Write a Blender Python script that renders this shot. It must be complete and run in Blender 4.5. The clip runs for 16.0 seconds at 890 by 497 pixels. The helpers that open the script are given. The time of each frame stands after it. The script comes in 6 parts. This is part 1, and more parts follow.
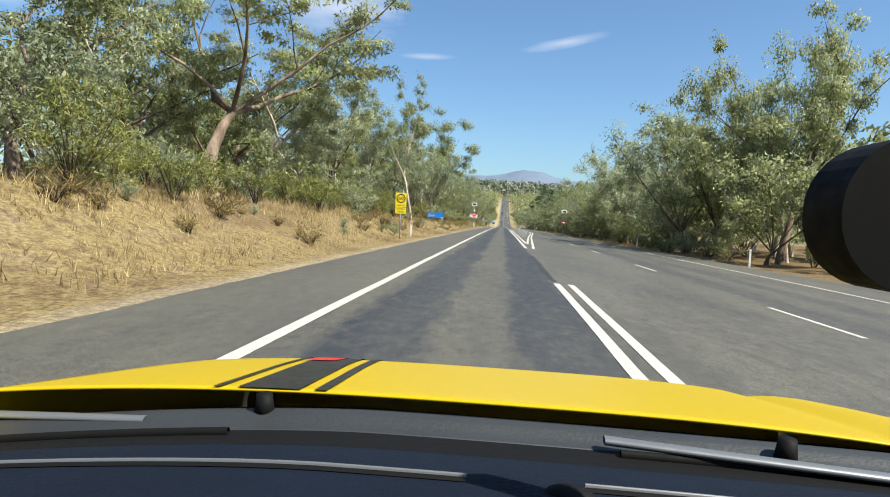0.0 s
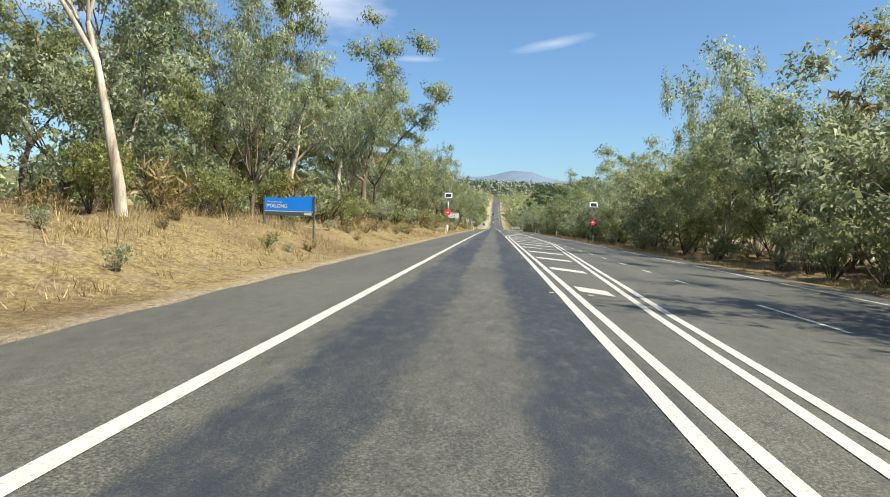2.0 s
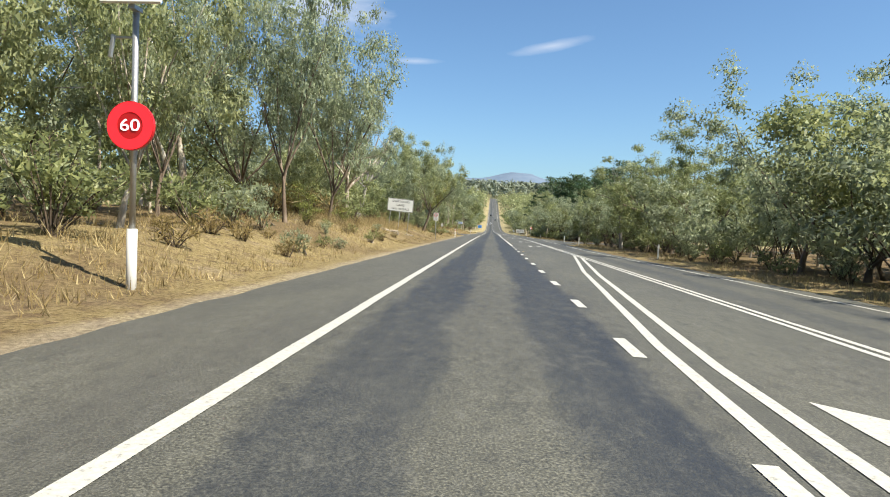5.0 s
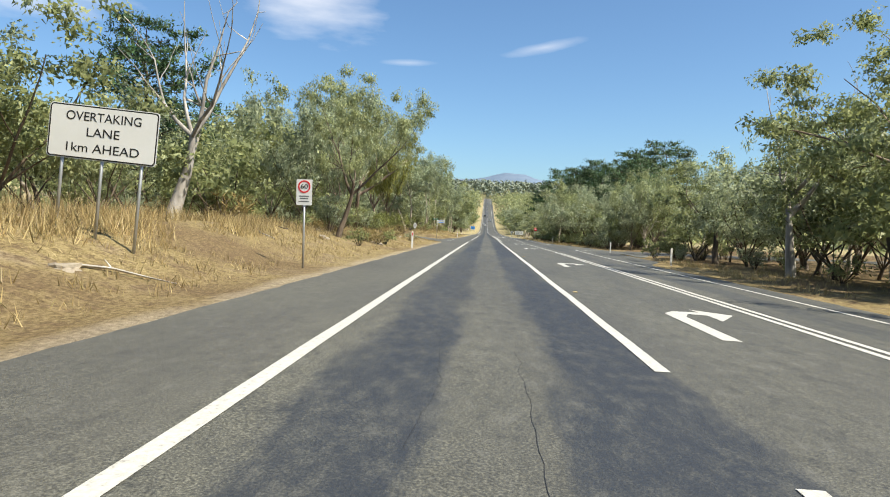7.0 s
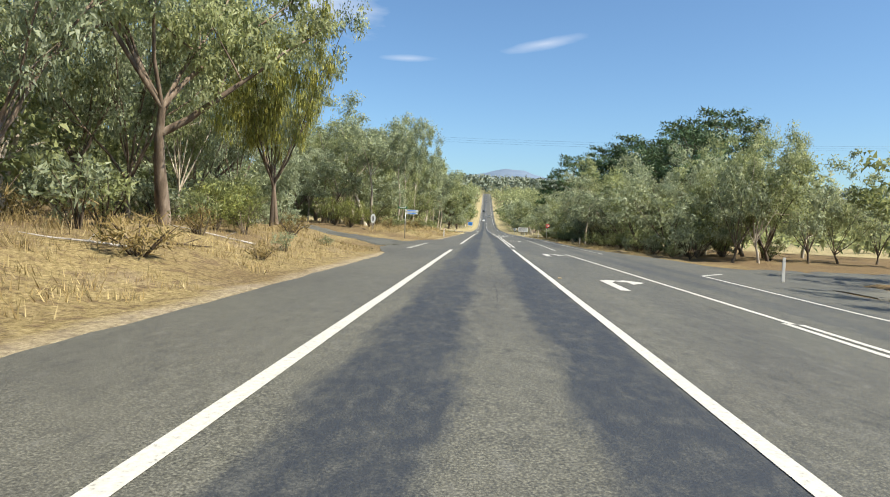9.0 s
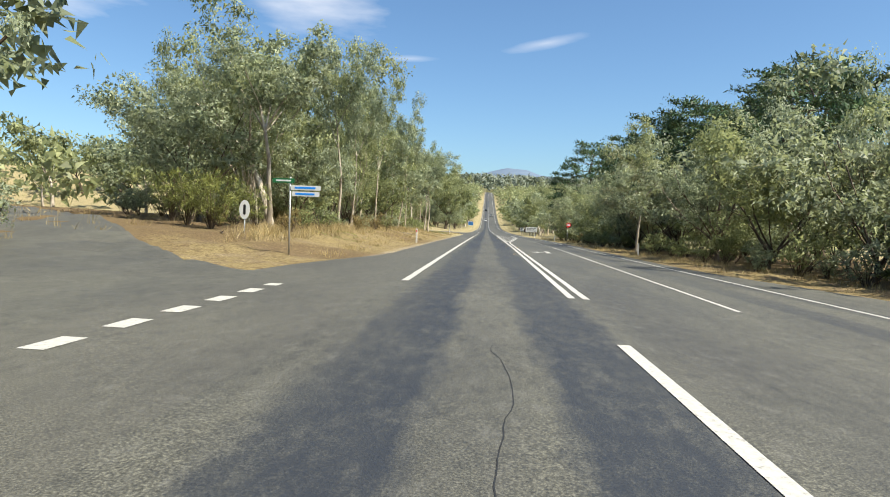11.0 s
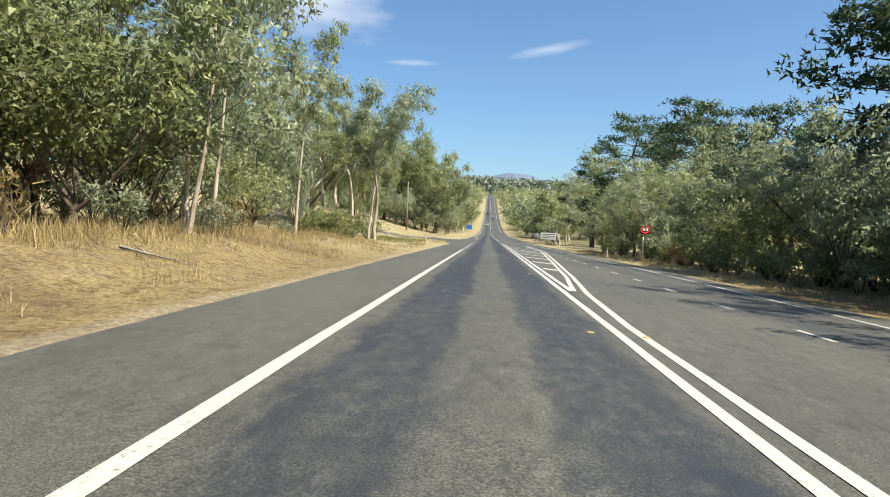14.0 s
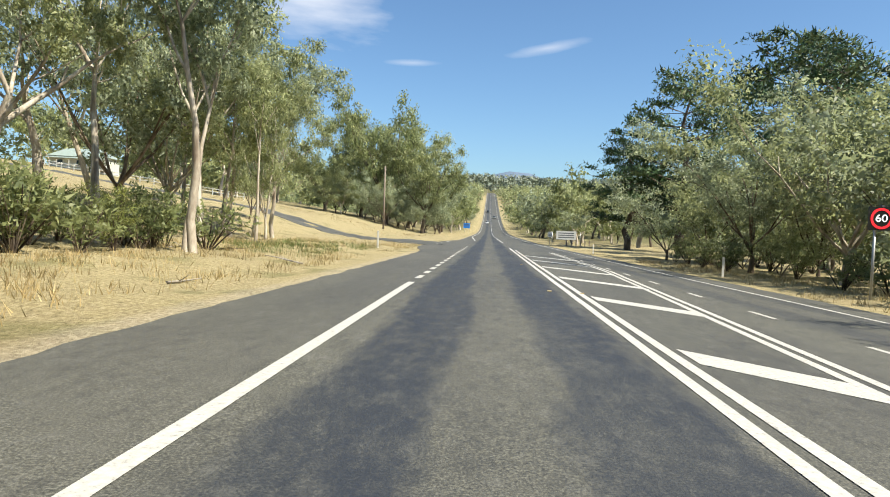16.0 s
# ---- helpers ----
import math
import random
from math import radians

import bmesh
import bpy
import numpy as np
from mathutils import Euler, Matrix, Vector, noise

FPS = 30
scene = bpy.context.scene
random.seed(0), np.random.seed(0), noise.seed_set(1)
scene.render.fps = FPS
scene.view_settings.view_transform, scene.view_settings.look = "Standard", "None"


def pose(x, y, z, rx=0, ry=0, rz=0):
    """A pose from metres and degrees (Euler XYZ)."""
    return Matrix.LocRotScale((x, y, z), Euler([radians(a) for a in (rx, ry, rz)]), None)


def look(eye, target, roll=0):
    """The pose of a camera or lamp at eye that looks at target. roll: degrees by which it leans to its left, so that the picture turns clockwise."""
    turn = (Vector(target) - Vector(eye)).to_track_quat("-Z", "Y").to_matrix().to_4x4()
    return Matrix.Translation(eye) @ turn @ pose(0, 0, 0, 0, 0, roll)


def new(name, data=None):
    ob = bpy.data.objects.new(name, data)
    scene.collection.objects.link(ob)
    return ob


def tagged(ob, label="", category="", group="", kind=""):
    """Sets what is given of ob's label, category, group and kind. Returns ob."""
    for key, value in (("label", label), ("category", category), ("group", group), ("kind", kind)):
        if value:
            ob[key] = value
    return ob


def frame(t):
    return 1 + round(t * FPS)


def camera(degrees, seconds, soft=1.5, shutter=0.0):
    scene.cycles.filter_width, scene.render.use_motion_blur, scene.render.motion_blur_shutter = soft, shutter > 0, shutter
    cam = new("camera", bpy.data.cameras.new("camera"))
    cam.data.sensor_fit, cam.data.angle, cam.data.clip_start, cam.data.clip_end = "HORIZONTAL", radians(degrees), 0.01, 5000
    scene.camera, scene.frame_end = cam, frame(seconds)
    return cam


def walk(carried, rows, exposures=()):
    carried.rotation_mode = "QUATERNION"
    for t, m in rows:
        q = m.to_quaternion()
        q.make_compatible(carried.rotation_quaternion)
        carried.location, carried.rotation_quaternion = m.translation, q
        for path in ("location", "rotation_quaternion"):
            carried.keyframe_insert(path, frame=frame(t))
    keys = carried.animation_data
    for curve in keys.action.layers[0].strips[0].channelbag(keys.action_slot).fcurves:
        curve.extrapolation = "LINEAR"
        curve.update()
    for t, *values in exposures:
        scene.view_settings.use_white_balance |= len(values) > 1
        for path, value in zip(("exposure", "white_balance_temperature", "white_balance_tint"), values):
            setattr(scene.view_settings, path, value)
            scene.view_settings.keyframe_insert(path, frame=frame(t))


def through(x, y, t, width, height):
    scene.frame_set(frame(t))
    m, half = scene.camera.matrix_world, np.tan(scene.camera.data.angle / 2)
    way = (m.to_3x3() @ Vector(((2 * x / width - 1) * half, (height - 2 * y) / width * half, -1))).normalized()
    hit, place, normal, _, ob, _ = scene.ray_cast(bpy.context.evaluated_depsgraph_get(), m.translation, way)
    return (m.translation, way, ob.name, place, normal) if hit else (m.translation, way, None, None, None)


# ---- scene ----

import itertools


def smooth(a, b, v):
    """0 below a, 1 above b."""
    u = min(max((v - a) / (b - a), 0.0), 1.0)
    return u * u * (3 - 2 * u)


def hermite(y, y0, z0, m0, y1, z1, m1):
    h = y1 - y0
    u = (y - y0) / h
    return (2*u**3 - 3*u**2 + 1)*z0 + (u**3 - 2*u**2 + u)*h*m0 + (3*u**2 - 2*u**3)*z1 + (u**3 - u**2)*h*m1


def road_z(y):
    """Height of the road's crown along its length: a gentle fall, a dip, then the far rise."""
    if y < 0:
        return 0.0
    if y < 310:
        return -1.77e-5 * y * y
    for a, b in zip(PROFILE, PROFILE[1:]):
        if y < b[0]:
            return hermite(y, *a, *b)
    return PROFILE[-1][1]


PROFILE = [(310, -1.701, -0.01097), (419, -2.5, -0.003), (578, -1.56, 0.03), (1050, 37.5, 0.085), (1350, 66.0, 0.09),
           (1500, 82.0, 0.06), (1900, 90.0, 0.0)]


def road_slope(y):
    return (road_z(y + 0.5) - road_z(y - 0.5))


def surface_z(x, y):
    """The sealed surface: crossfall towards the oncoming side."""
    return road_z(y) - (0.0094 * x if x < 1.5 else 0.0141 + 0.04 * (min(x, 16.0) - 1.5))


# ---- camera and walk: t, x, y, yaw, pitch, roll over the road ----
cam = camera(69.5, 16.0, soft=1.0, shutter=0.0)
PATH = [
    (0, 0.273, 0.000, 5.025, -2.662, 2.867),
    (0.5, 0.264, 12.123, 4.796, -2.752, 3.791),
    (1, 0.257, 24.269, 4.542, -2.712, 2.939),
    (1.5, 0.245, 36.370, 4.424, -2.471, 2.382),
    (2, 0.221, 48.356, 4.291, -2.353, 1.982),
    (2.5, 0.180, 60.292, 4.413, -2.242, 2.361),
    (3, 0.125, 72.186, 4.440, -2.246, 2.530),
    (3.5, 0.068, 83.891, 4.466, -2.291, 2.528),
    (4, 0.020, 95.258, 4.217, -2.213, 2.652),
    (5.25, -0.045, 122.404, 4.021, -1.971, 2.012),
    (6.5, -0.104, 147.403, 3.824, -1.728, 1.372),
    (7, -0.145, 156.615, 3.560, -1.796, 1.938),
    (7.5, -0.190, 165.428, 3.470, -1.968, 2.175),
    (8, -0.220, 173.906, 3.603, -1.985, 2.550),
    (8.5, -0.226, 181.952, 3.424, -1.989, 2.156),
    (9, -0.217, 189.585, 3.420, -2.077, 2.296),
    (9.5, -0.196, 197.041, 3.292, -2.093, 2.129),
    (10, -0.169, 204.558, 3.393, -2.136, 1.986),
    (11.25, -0.029, 223.476, 3.721, -1.970, 1.990),
    (12.5, 0.064, 242.471, 4.049, -1.804, 1.994),
    (13, 0.031, 250.215, 3.988, -1.716, 2.014),
    (13.5, -0.024, 258.001, 4.192, -1.610, 2.525),
    (14, -0.068, 265.727, 3.782, -1.539, 2.726),
    (14.5, -0.085, 273.336, 3.683, -1.645, 2.684),
    (15, -0.087, 280.870, 3.874, -1.626, 2.635),
    (15.5, -0.083, 288.374, 3.809, -1.653, 2.567),
    (16, -0.083, 295.893, 3.828, -1.509, 2.203),
]
CAM_H = 1.2


def eye_row(x, y, yaw, pitch, roll):
    eye = Vector((x, y, surface_z(x, y) + CAM_H))
    a, b = radians(yaw), radians(pitch) + math.atan(road_slope(y) if y > 0.5 else 0.0)
    way = Vector((-math.sin(a) * math.cos(b), math.cos(a) * math.cos(b), math.sin(b)))
    return look(eye, eye + way * 10, roll)


walk(cam, [(t, eye_row(*p)) for t, *p in PATH])

# ---- sky, sun, exposure ----
SUN_EL, SUN_AZ = radians(52), radians(114)          # azimuth clockwise from +y (ahead)
world = bpy.data.worlds.new("sky")
scene.world = world
world.use_nodes = True
wn, wl = world.node_tree.nodes, world.node_tree.links
wn.clear()
sky = wn.new("ShaderNodeTexSky")
sky.sky_type = "NISHITA"
sky.sun_disc = False
sky.sun_elevation, sky.sun_rotation = SUN_EL, SUN_AZ
sky.altitude, sky.air_density, sky.dust_density, sky.ozone_density = 300, 1.0, 1.3, 1.0
bg = wn.new("ShaderNodeBackground")
bg.inputs["Strength"].default_value = 0.077
wout = wn.new("ShaderNodeOutputWorld")
geo = wn.new("ShaderNodeTexCoord")


def wmath(op, a, b=None, c=None):
    n = wn.new("ShaderNodeMath")
    n.operation = op
    for k, v in enumerate((a, b, c)):
        if v is None:
            continue
        if isinstance(v, (int, float)):
            n.inputs[k].default_value = v
        else:
            wl.new(v, n.inputs[k])
    return n.outputs[0]


# thin high clouds: azimuth and elevation of the sky's direction, soft ellipses broken up by noise
sep = wn.new("ShaderNodeSeparateXYZ")
wl.new(geo.outputs["Generated"], sep.inputs[0])
az = wmath("ARCTAN2", sep.outputs[0], sep.outputs[1])
el = wmath("ARCSINE", sep.outputs[2])
streak = wn.new("ShaderNodeCombineXYZ")
wl.new(wmath("MULTIPLY", az, 9.0), streak.inputs[0])
wl.new(wmath("MULTIPLY", el, 30.0), streak.inputs[1])
wisp = wn.new("ShaderNodeTexNoise")
wisp.inputs["Scale"].default_value, wisp.inputs["Detail"].default_value = 1.6, 8.0
wl.new(streak.outputs[0], wisp.inputs["Vector"])


def cloud(azimuth, elevation, half_w, half_h, tilt, strength):
    a, e = wmath("SUBTRACT", az, radians(azimuth)), wmath("SUBTRACT", el, radians(elevation))
    e = wmath("MULTIPLY_ADD", a, -tilt, e)
    d = wmath("SQRT", wmath("ADD", wmath("POWER", wmath("DIVIDE", a, radians(half_w)), 2.0),
                            wmath("POWER", wmath("DIVIDE", e, radians(half_h)), 2.0)))
    v = wmath("SUBTRACT", 1.25, wmath("ADD", d, wmath("MULTIPLY", wisp.outputs["Fac"], 0.9)))
    return wmath("MULTIPLY", wmath("MINIMUM", wmath("MAXIMUM", v, 0.0), 1.0), strength)


cover = wmath("MAXIMUM", cloud(4.6, 15.4, 5.2, 0.62, 0.16, 0.45), cloud(-7.3, 13.9, 3.4, 0.42, 0.03, 0.4))
cover = wmath("MAXIMUM", cover, cloud(-16.0, 18.5, 8.0, 4.6, -0.1, 0.8))
cover = wmath("MAXIMUM", cover, cloud(-38.0, 17.0, 12.0, 4.5, 0.1, 0.9))
cmix = wn.new("ShaderNodeMixRGB")
wl.new(cover, cmix.inputs[0])
tint = wn.new("ShaderNodeMixRGB")
tint.blend_type = "MULTIPLY"
tint.inputs[0].default_value, tint.inputs[2].default_value = 1.0, (0.75, 0.97, 1.12, 1)
wl.new(sky.outputs[0], tint.inputs[1])
wl.new(tint.outputs[0], cmix.inputs[1])
cmix.inputs[2].default_value = (7.4, 7.5, 7.8, 1)
wl.new(cmix.outputs[0], bg.inputs["Color"])
wl.new(bg.outputs[0], wout.inputs[0])

sun_data = bpy.data.lights.new("sun", "SUN")
sun_data.energy, sun_data.angle, sun_data.color = 5.0, radians(0.53), (1.0, 0.945, 0.80)
sun = new("sun", sun_data)
sun.matrix_world = look((0, 0, 60), Vector((0, 0, 60)) - Vector((math.sin(SUN_AZ) * math.cos(SUN_EL), math.cos(SUN_AZ) * math.cos(SUN_EL), math.sin(SUN_EL))))
scene.view_settings.exposure = 0.96

# ---- materials ----


class Mat:
    """A small builder for node materials."""

    def __init__(self, name):
        self.m = bpy.data.materials.new(name)
        self.m.use_nodes = True
        self.n, self.l = self.m.node_tree.nodes, self.m.node_tree.links
        self.b = self.n["Principled BSDF"]
        self.out = self.n["Material Output"]
        self.co = self.n.new("ShaderNodeTexCoord").outputs["Object"]

    def put(self, v, sock):
        if hasattr(v, "is_linked"):
            self.l.new(v, sock)
        else:
            sock.default_value = v
        return self

    def set(self, key, v):
        return self.put(v, self.b.inputs[key])

    def noise(self, scale, detail=4.0, rough=0.55, vec=None, stretch=None):
        n = self.n.new("ShaderNodeTexNoise")
        n.inputs["Scale"].default_value, n.inputs["Detail"].default_value, n.inputs["Roughness"].default_value = scale, detail, rough
        v = vec or self.co
        if stretch:
            mp = self.n.new("ShaderNodeMapping")
            mp.inputs["Scale"].default_value = stretch
            self.l.new(v, mp.inputs[0])
            v = mp.outputs[0]
        self.l.new(v, n.inputs["Vector"])
        return n.outputs["Fac"]

    def ramp(self, fac, *stops):
        r = self.n.new("ShaderNodeValToRGB")
        e = r.color_ramp.elements
        while len(e) < len(stops):
            e.new(0.5)
        for el_, (p, c) in zip(e, stops):
            el_.position, el_.color = p, (*c, 1) if len(c) == 3 else c
        self.l.new(fac, r.inputs[0])
        return r.outputs[0]

    def grey(self, fac, lo, hi, a=0.0, b=1.0):
        n = self.n.new("ShaderNodeMapRange")
        for k, v in zip(("From Min", "From Max", "To Min", "To Max"), (lo, hi, a, b)):
            n.inputs[k].default_value = v
        self.l.new(fac, n.inputs[0])
        return n.outputs[0]

    def mix(self, fac, a, b, kind="MIX"):
        n = self.n.new("ShaderNodeMixRGB")
        n.blend_type = kind
        for v, k in ((fac, 0), (a, 1), (b, 2)):
            self.put(v if not isinstance(v, tuple) or len(v) == 4 else (*v, 1), n.inputs[k])
        return n.outputs[0]

    def math(self, op, a, b=0.0):
        n = self.n.new("ShaderNodeMath")
        n.operation = op
        self.put(a, n.inputs[0]).put(b, n.inputs[1])
        return n.outputs[0]

    def bump(self, height, strength=0.4, dist=0.02):
        n = self.n.new("ShaderNodeBump")
        n.inputs["Strength"].default_value, n.inputs["Distance"].default_value = strength, dist
        self.l.new(height, n.inputs["Height"])
        self.l.new(n.outputs[0], self.b.inputs["Normal"])
        return self


def plain(name, colour, rough=0.6, metal=0.0, var=0.12, scale=6.0, bump=0.0):
    """One colour with two scales of soiling."""
    m = Mat(name)
    big, fine = m.noise(scale * 0.25, 3), m.noise(scale * 8, 5)
    dark, light = tuple(c * (1 - var) for c in colour), tuple(min(c * (1 + var), 1) for c in colour)
    m.set("Base Color", m.mix(m.grey(fine, 0.3, 0.7, 0.0, 0.5), m.ramp(big, (0.3, dark), (0.7, light)), dark))
    m.set("Roughness", m.grey(fine, 0.3, 0.7, rough * 0.85, min(rough * 1.15, 1.0))).set("Metallic", metal)
    if bump:
        m.bump(fine, bump, 0.004)
    return m.m


def asphalt_material(worn):
    """Sprayed seal: stone grain, long mottling, dark bleeding wheel paths with ragged edges, paler centre."""
    m = Mat("asphalt" if worn else "side_road_seal")
    stone = m.noise(55, 3, 0.75)
    mott = m.noise(0.55, 6, 0.65, stretch=(1.0, 0.22, 1.0))
    fleck = m.noise(6.0, 7, 0.78, stretch=(1.0, 0.45, 1.0))
    col = m.ramp(stone, (0.32, (0.029, 0.028, 0.024)), (0.5, (0.083, 0.080, 0.064)), (0.68, (0.188, 0.180, 0.144)))
    col = m.mix(m.grey(mott, 0.38, 0.66, 0.0, 0.55), col, (0.037, 0.037, 0.037))
    col = m.mix(m.grey(fleck, 0.52, 0.68, 0.0, 0.6), col, (0.024, 0.025, 0.026))
    col = m.mix(m.grey(fleck, 0.46, 0.30, 0.0, 0.4), col, (0.164, 0.158, 0.141))
    if worn:
        s = m.n.new("ShaderNodeSeparateXYZ")
        m.l.new(m.co, s.inputs[0])
        sway = m.math("MULTIPLY", m.math("SUBTRACT", m.noise(0.10, 2), 0.5), 0.35)
        rag = m.math("MULTIPLY", m.math("SUBTRACT", m.noise(1.6, 6, 0.7, stretch=(1.0, 0.25, 1.0)), 0.5), 0.9)
        x = m.math("ADD", s.outputs[0], sway)
        for centre, half, amount in ((-0.90, 0.55, 1.0), (0.95, 0.55, 1.0), (5.9, 0.45, 0.5), (7.5, 0.45, 0.45)):
            d = m.math("ADD", m.math("ABSOLUTE", m.math("SUBTRACT", x, centre)), rag)
            band = m.grey(d, half * 1.06, half * 0.70, 0.0, amount)
            patch = m.math("MULTIPLY", band, m.grey(m.noise(0.30, 5, 0.65, stretch=(1.0, 0.16, 1.0)), 0.38, 0.54, 0.6, 1.0))
            patch = m.math("MULTIPLY", patch, m.grey(fleck, 0.36, 0.54, 0.6, 1.0))
            col = m.mix(m.math("MULTIPLY", patch, 0.88), col, (0.019, 0.023, 0.032))
        sh = m.math("LESS_THAN", s.outputs[0], -1.95)
        col = m.mix(m.math("MULTIPLY", sh, 0.22), col, (0.088, 0.082, 0.069))
    m.set("Base Color", col)
    m.set("Roughness", m.grey(stone, 0.3, 0.7, 0.55, 0.85)).set("Specular IOR Level", 0.4)
    m.bump(stone, 0.6, 0.008)
    return m.m


def line_paint_material():
    m = Mat("road_marking_paint")
    wear = m.noise(22, 6, 0.7)
    big = m.noise(0.6, 3)
    col = m.ramp(wear, (0.28, (0.134, 0.130, 0.118)), (0.42, (0.403, 0.386, 0.344)), (0.75, (0.554, 0.538, 0.487)))
    m.set("Base Color", m.mix(m.grey(big, 0.4, 0.75, 0.0, 0.25), col, (0.42, 0.41, 0.38)))
    m.set("Roughness", 0.6).bump(wear, 0.3, 0.002)
    return m.m


def ground_material():
    """Matted dry grass, bare pale soil and leaf litter in patches."""
    m = Mat("dry_grass_ground")
    big, mid, fine = m.noise(0.13, 5), m.noise(0.8, 7, 0.7), m.noise(16, 6, 0.75, stretch=(1, 0.6, 1))
    small = m.noise(3.2, 6, 0.7)
    straw = m.ramp(fine, (0.30, (0.062, 0.043, 0.020)), (0.5, (0.222, 0.170, 0.078)), (0.70, (0.385, 0.308, 0.165)))
    soil = m.ramp(fine, (0.3, (0.137, 0.101, 0.065)), (0.7, (0.324, 0.261, 0.187)))
    litter = m.ramp(fine, (0.3, (0.050, 0.033, 0.020)), (0.7, (0.187, 0.129, 0.071)))
    col = m.mix(m.grey(mid, 0.52, 0.66, 0.0, 0.7), straw, soil)
    col = m.mix(m.grey(small, 0.48, 0.62, 0.0, 0.85), col, litter)
    col = m.mix(m.grey(big, 0.48, 0.62, 0.0, 0.75), col, litter)
    s = m.n.new("ShaderNodeSeparateXYZ")
    m.l.new(m.co, s.inputs[0])
    under = m.math("ADD", m.math("ABSOLUTE", m.math("SUBTRACT", s.outputs[0], 1.5)), m.math("MULTIPLY", m.math("SUBTRACT", m.noise(0.2, 4), 0.5), 9.0))
    leafy = m.math("MULTIPLY", m.grey(under, 10.5, 14.0), m.grey(s.outputs[1], 330.0, 290.0))
    col = m.mix(m.math("MULTIPLY", leafy, 0.75), col, litter)
    mown = m.ramp(fine, (0.3, (0.16, 0.13, 0.065)), (0.5, (0.33, 0.275, 0.15)), (0.7, (0.47, 0.41, 0.25)))
    green = m.ramp(fine, (0.3, (0.055, 0.065, 0.022)), (0.7, (0.17, 0.18, 0.07)))
    mown = m.mix(m.grey(m.noise(0.5, 4), 0.56, 0.66, 0.0, 0.6), mown, green)
    col = m.mix(m.grey(s.outputs[1], 288.0, 306.0, 0.0, 0.75), col, mown)
    scrub = m.ramp(fine, (0.3, (0.045, 0.050, 0.022)), (0.7, (0.16, 0.15, 0.07)))
    col = m.mix(m.math("MULTIPLY", m.grey(under, 8.0, 13.0), m.grey(s.outputs[1], 420.0, 520.0, 0.0, 0.85)), col, scrub)
    col = m.mix(m.grey(s.outputs[1], 960.0, 1100.0, 0.0, 0.9), col, scrub)
    edge = m.math("ABSOLUTE", m.math("ADD", s.outputs[0], m.math("ADD", 4.0, m.math("MULTIPLY", m.math("SUBTRACT", m.noise(0.5, 4), 0.5), 0.9))))
    col = m.mix(m.grey(edge, 0.5, 0.1, 0.0, 0.45), col, m.ramp(fine, (0.3, (0.20, 0.165, 0.12)), (0.7, (0.45, 0.39, 0.30))))
    m.set("Base Color", col).set("Roughness", 0.95).set("Specular IOR Level", 0.1)
    m.bump(m.math("ADD", m.math("MULTIPLY", mid, 2.0), fine), 0.8, 0.05)
    return m.m


def leaf_material(name, dark, mid, light, through=0.25):
    """Leaves: colour by leaf and by plant, some light through the blade."""
    m = Mat(name)
    g = m.n.new("ShaderNodeNewGeometry")
    o = m.n.new("ShaderNodeObjectInfo")
    c = m.ramp(g.outputs["Random Per Island"], (0.0, dark), (0.55, mid), (1.0, light))
    warm = m.mix(0.5, mid, light)
    c = m.mix(m.grey(o.outputs["Random"], 0.2, 1.0, 0.0, 0.5), c, warm)
    hs = m.n.new("ShaderNodeHueSaturation")
    m.l.new(m.grey(m.noise(0.35, 2), 0.3, 0.7, 0.62, 1.3), hs.inputs["Value"])
    m.l.new(c, hs.inputs["Color"])
    m.set("Base Color", hs.outputs[0]).set("Roughness", 0.5).set("Specular IOR Level", 0.35)
    t = m.n.new("ShaderNodeBsdfTranslucent")
    m.l.new(m.mix(0.5, hs.outputs[0], (0.36, 0.39, 0.17)), t.inputs["Color"])
    x = m.n.new("ShaderNodeMixShader")
    x.inputs[0].default_value = through
    m.l.new(m.b.outputs[0], x.inputs[1])
    m.l.new(t.outputs[0], x.inputs[2])
    m.l.new(x.outputs[0], m.out.inputs[0])
    return m.m


def bark_material(name, dark, mid, light):
    m = Mat(name)
    streak, fine = m.noise(2.2, 5, 0.6, stretch=(1, 1, 0.25)), m.noise(18, 4, 0.6, stretch=(1, 1, 0.3))
    c = m.ramp(streak, (0.32, dark), (0.5, mid), (0.68, light))
    m.set("Base Color", m.mix(m.grey(fine, 0.4, 0.7, 0.0, 0.4), c, dark)).set("Roughness", 0.9)
    m.bump(fine, 0.6, 0.02)
    return m.m


ASPHALT, SIDE_SEAL, PAINT, GROUND = asphalt_material(True), asphalt_material(False), line_paint_material(), ground_material()
LEAF_GUM = leaf_material("gum_leaves", (0.070, 0.086, 0.038), (0.268, 0.298, 0.138), (0.52, 0.535, 0.28), 0.52)
LEAF_GREY = leaf_material("grey_gum_leaves", (0.078, 0.100, 0.062), (0.280, 0.322, 0.205), (0.53, 0.57, 0.39), 0.52)
LEAF_BOX = leaf_material("dense_gum_leaves", (0.068, 0.090, 0.036), (0.205, 0.238, 0.096), (0.40, 0.41, 0.18), 0.46)
LEAF_TAN = leaf_material("tan_gum_leaves", (0.110, 0.104, 0.056), (0.290, 0.275, 0.155), (0.47, 0.44, 0.27), 0.46)
LEAF_YELLOW = leaf_material("yellow_hanging_leaves", (0.12, 0.125, 0.028), (0.29, 0.285, 0.055), (0.48, 0.44, 0.10), 0.40)
LEAF_WATTLE = leaf_material("wattle_leaves", (0.060, 0.075, 0.018), (0.155, 0.175, 0.040), (0.31, 0.31, 0.08))
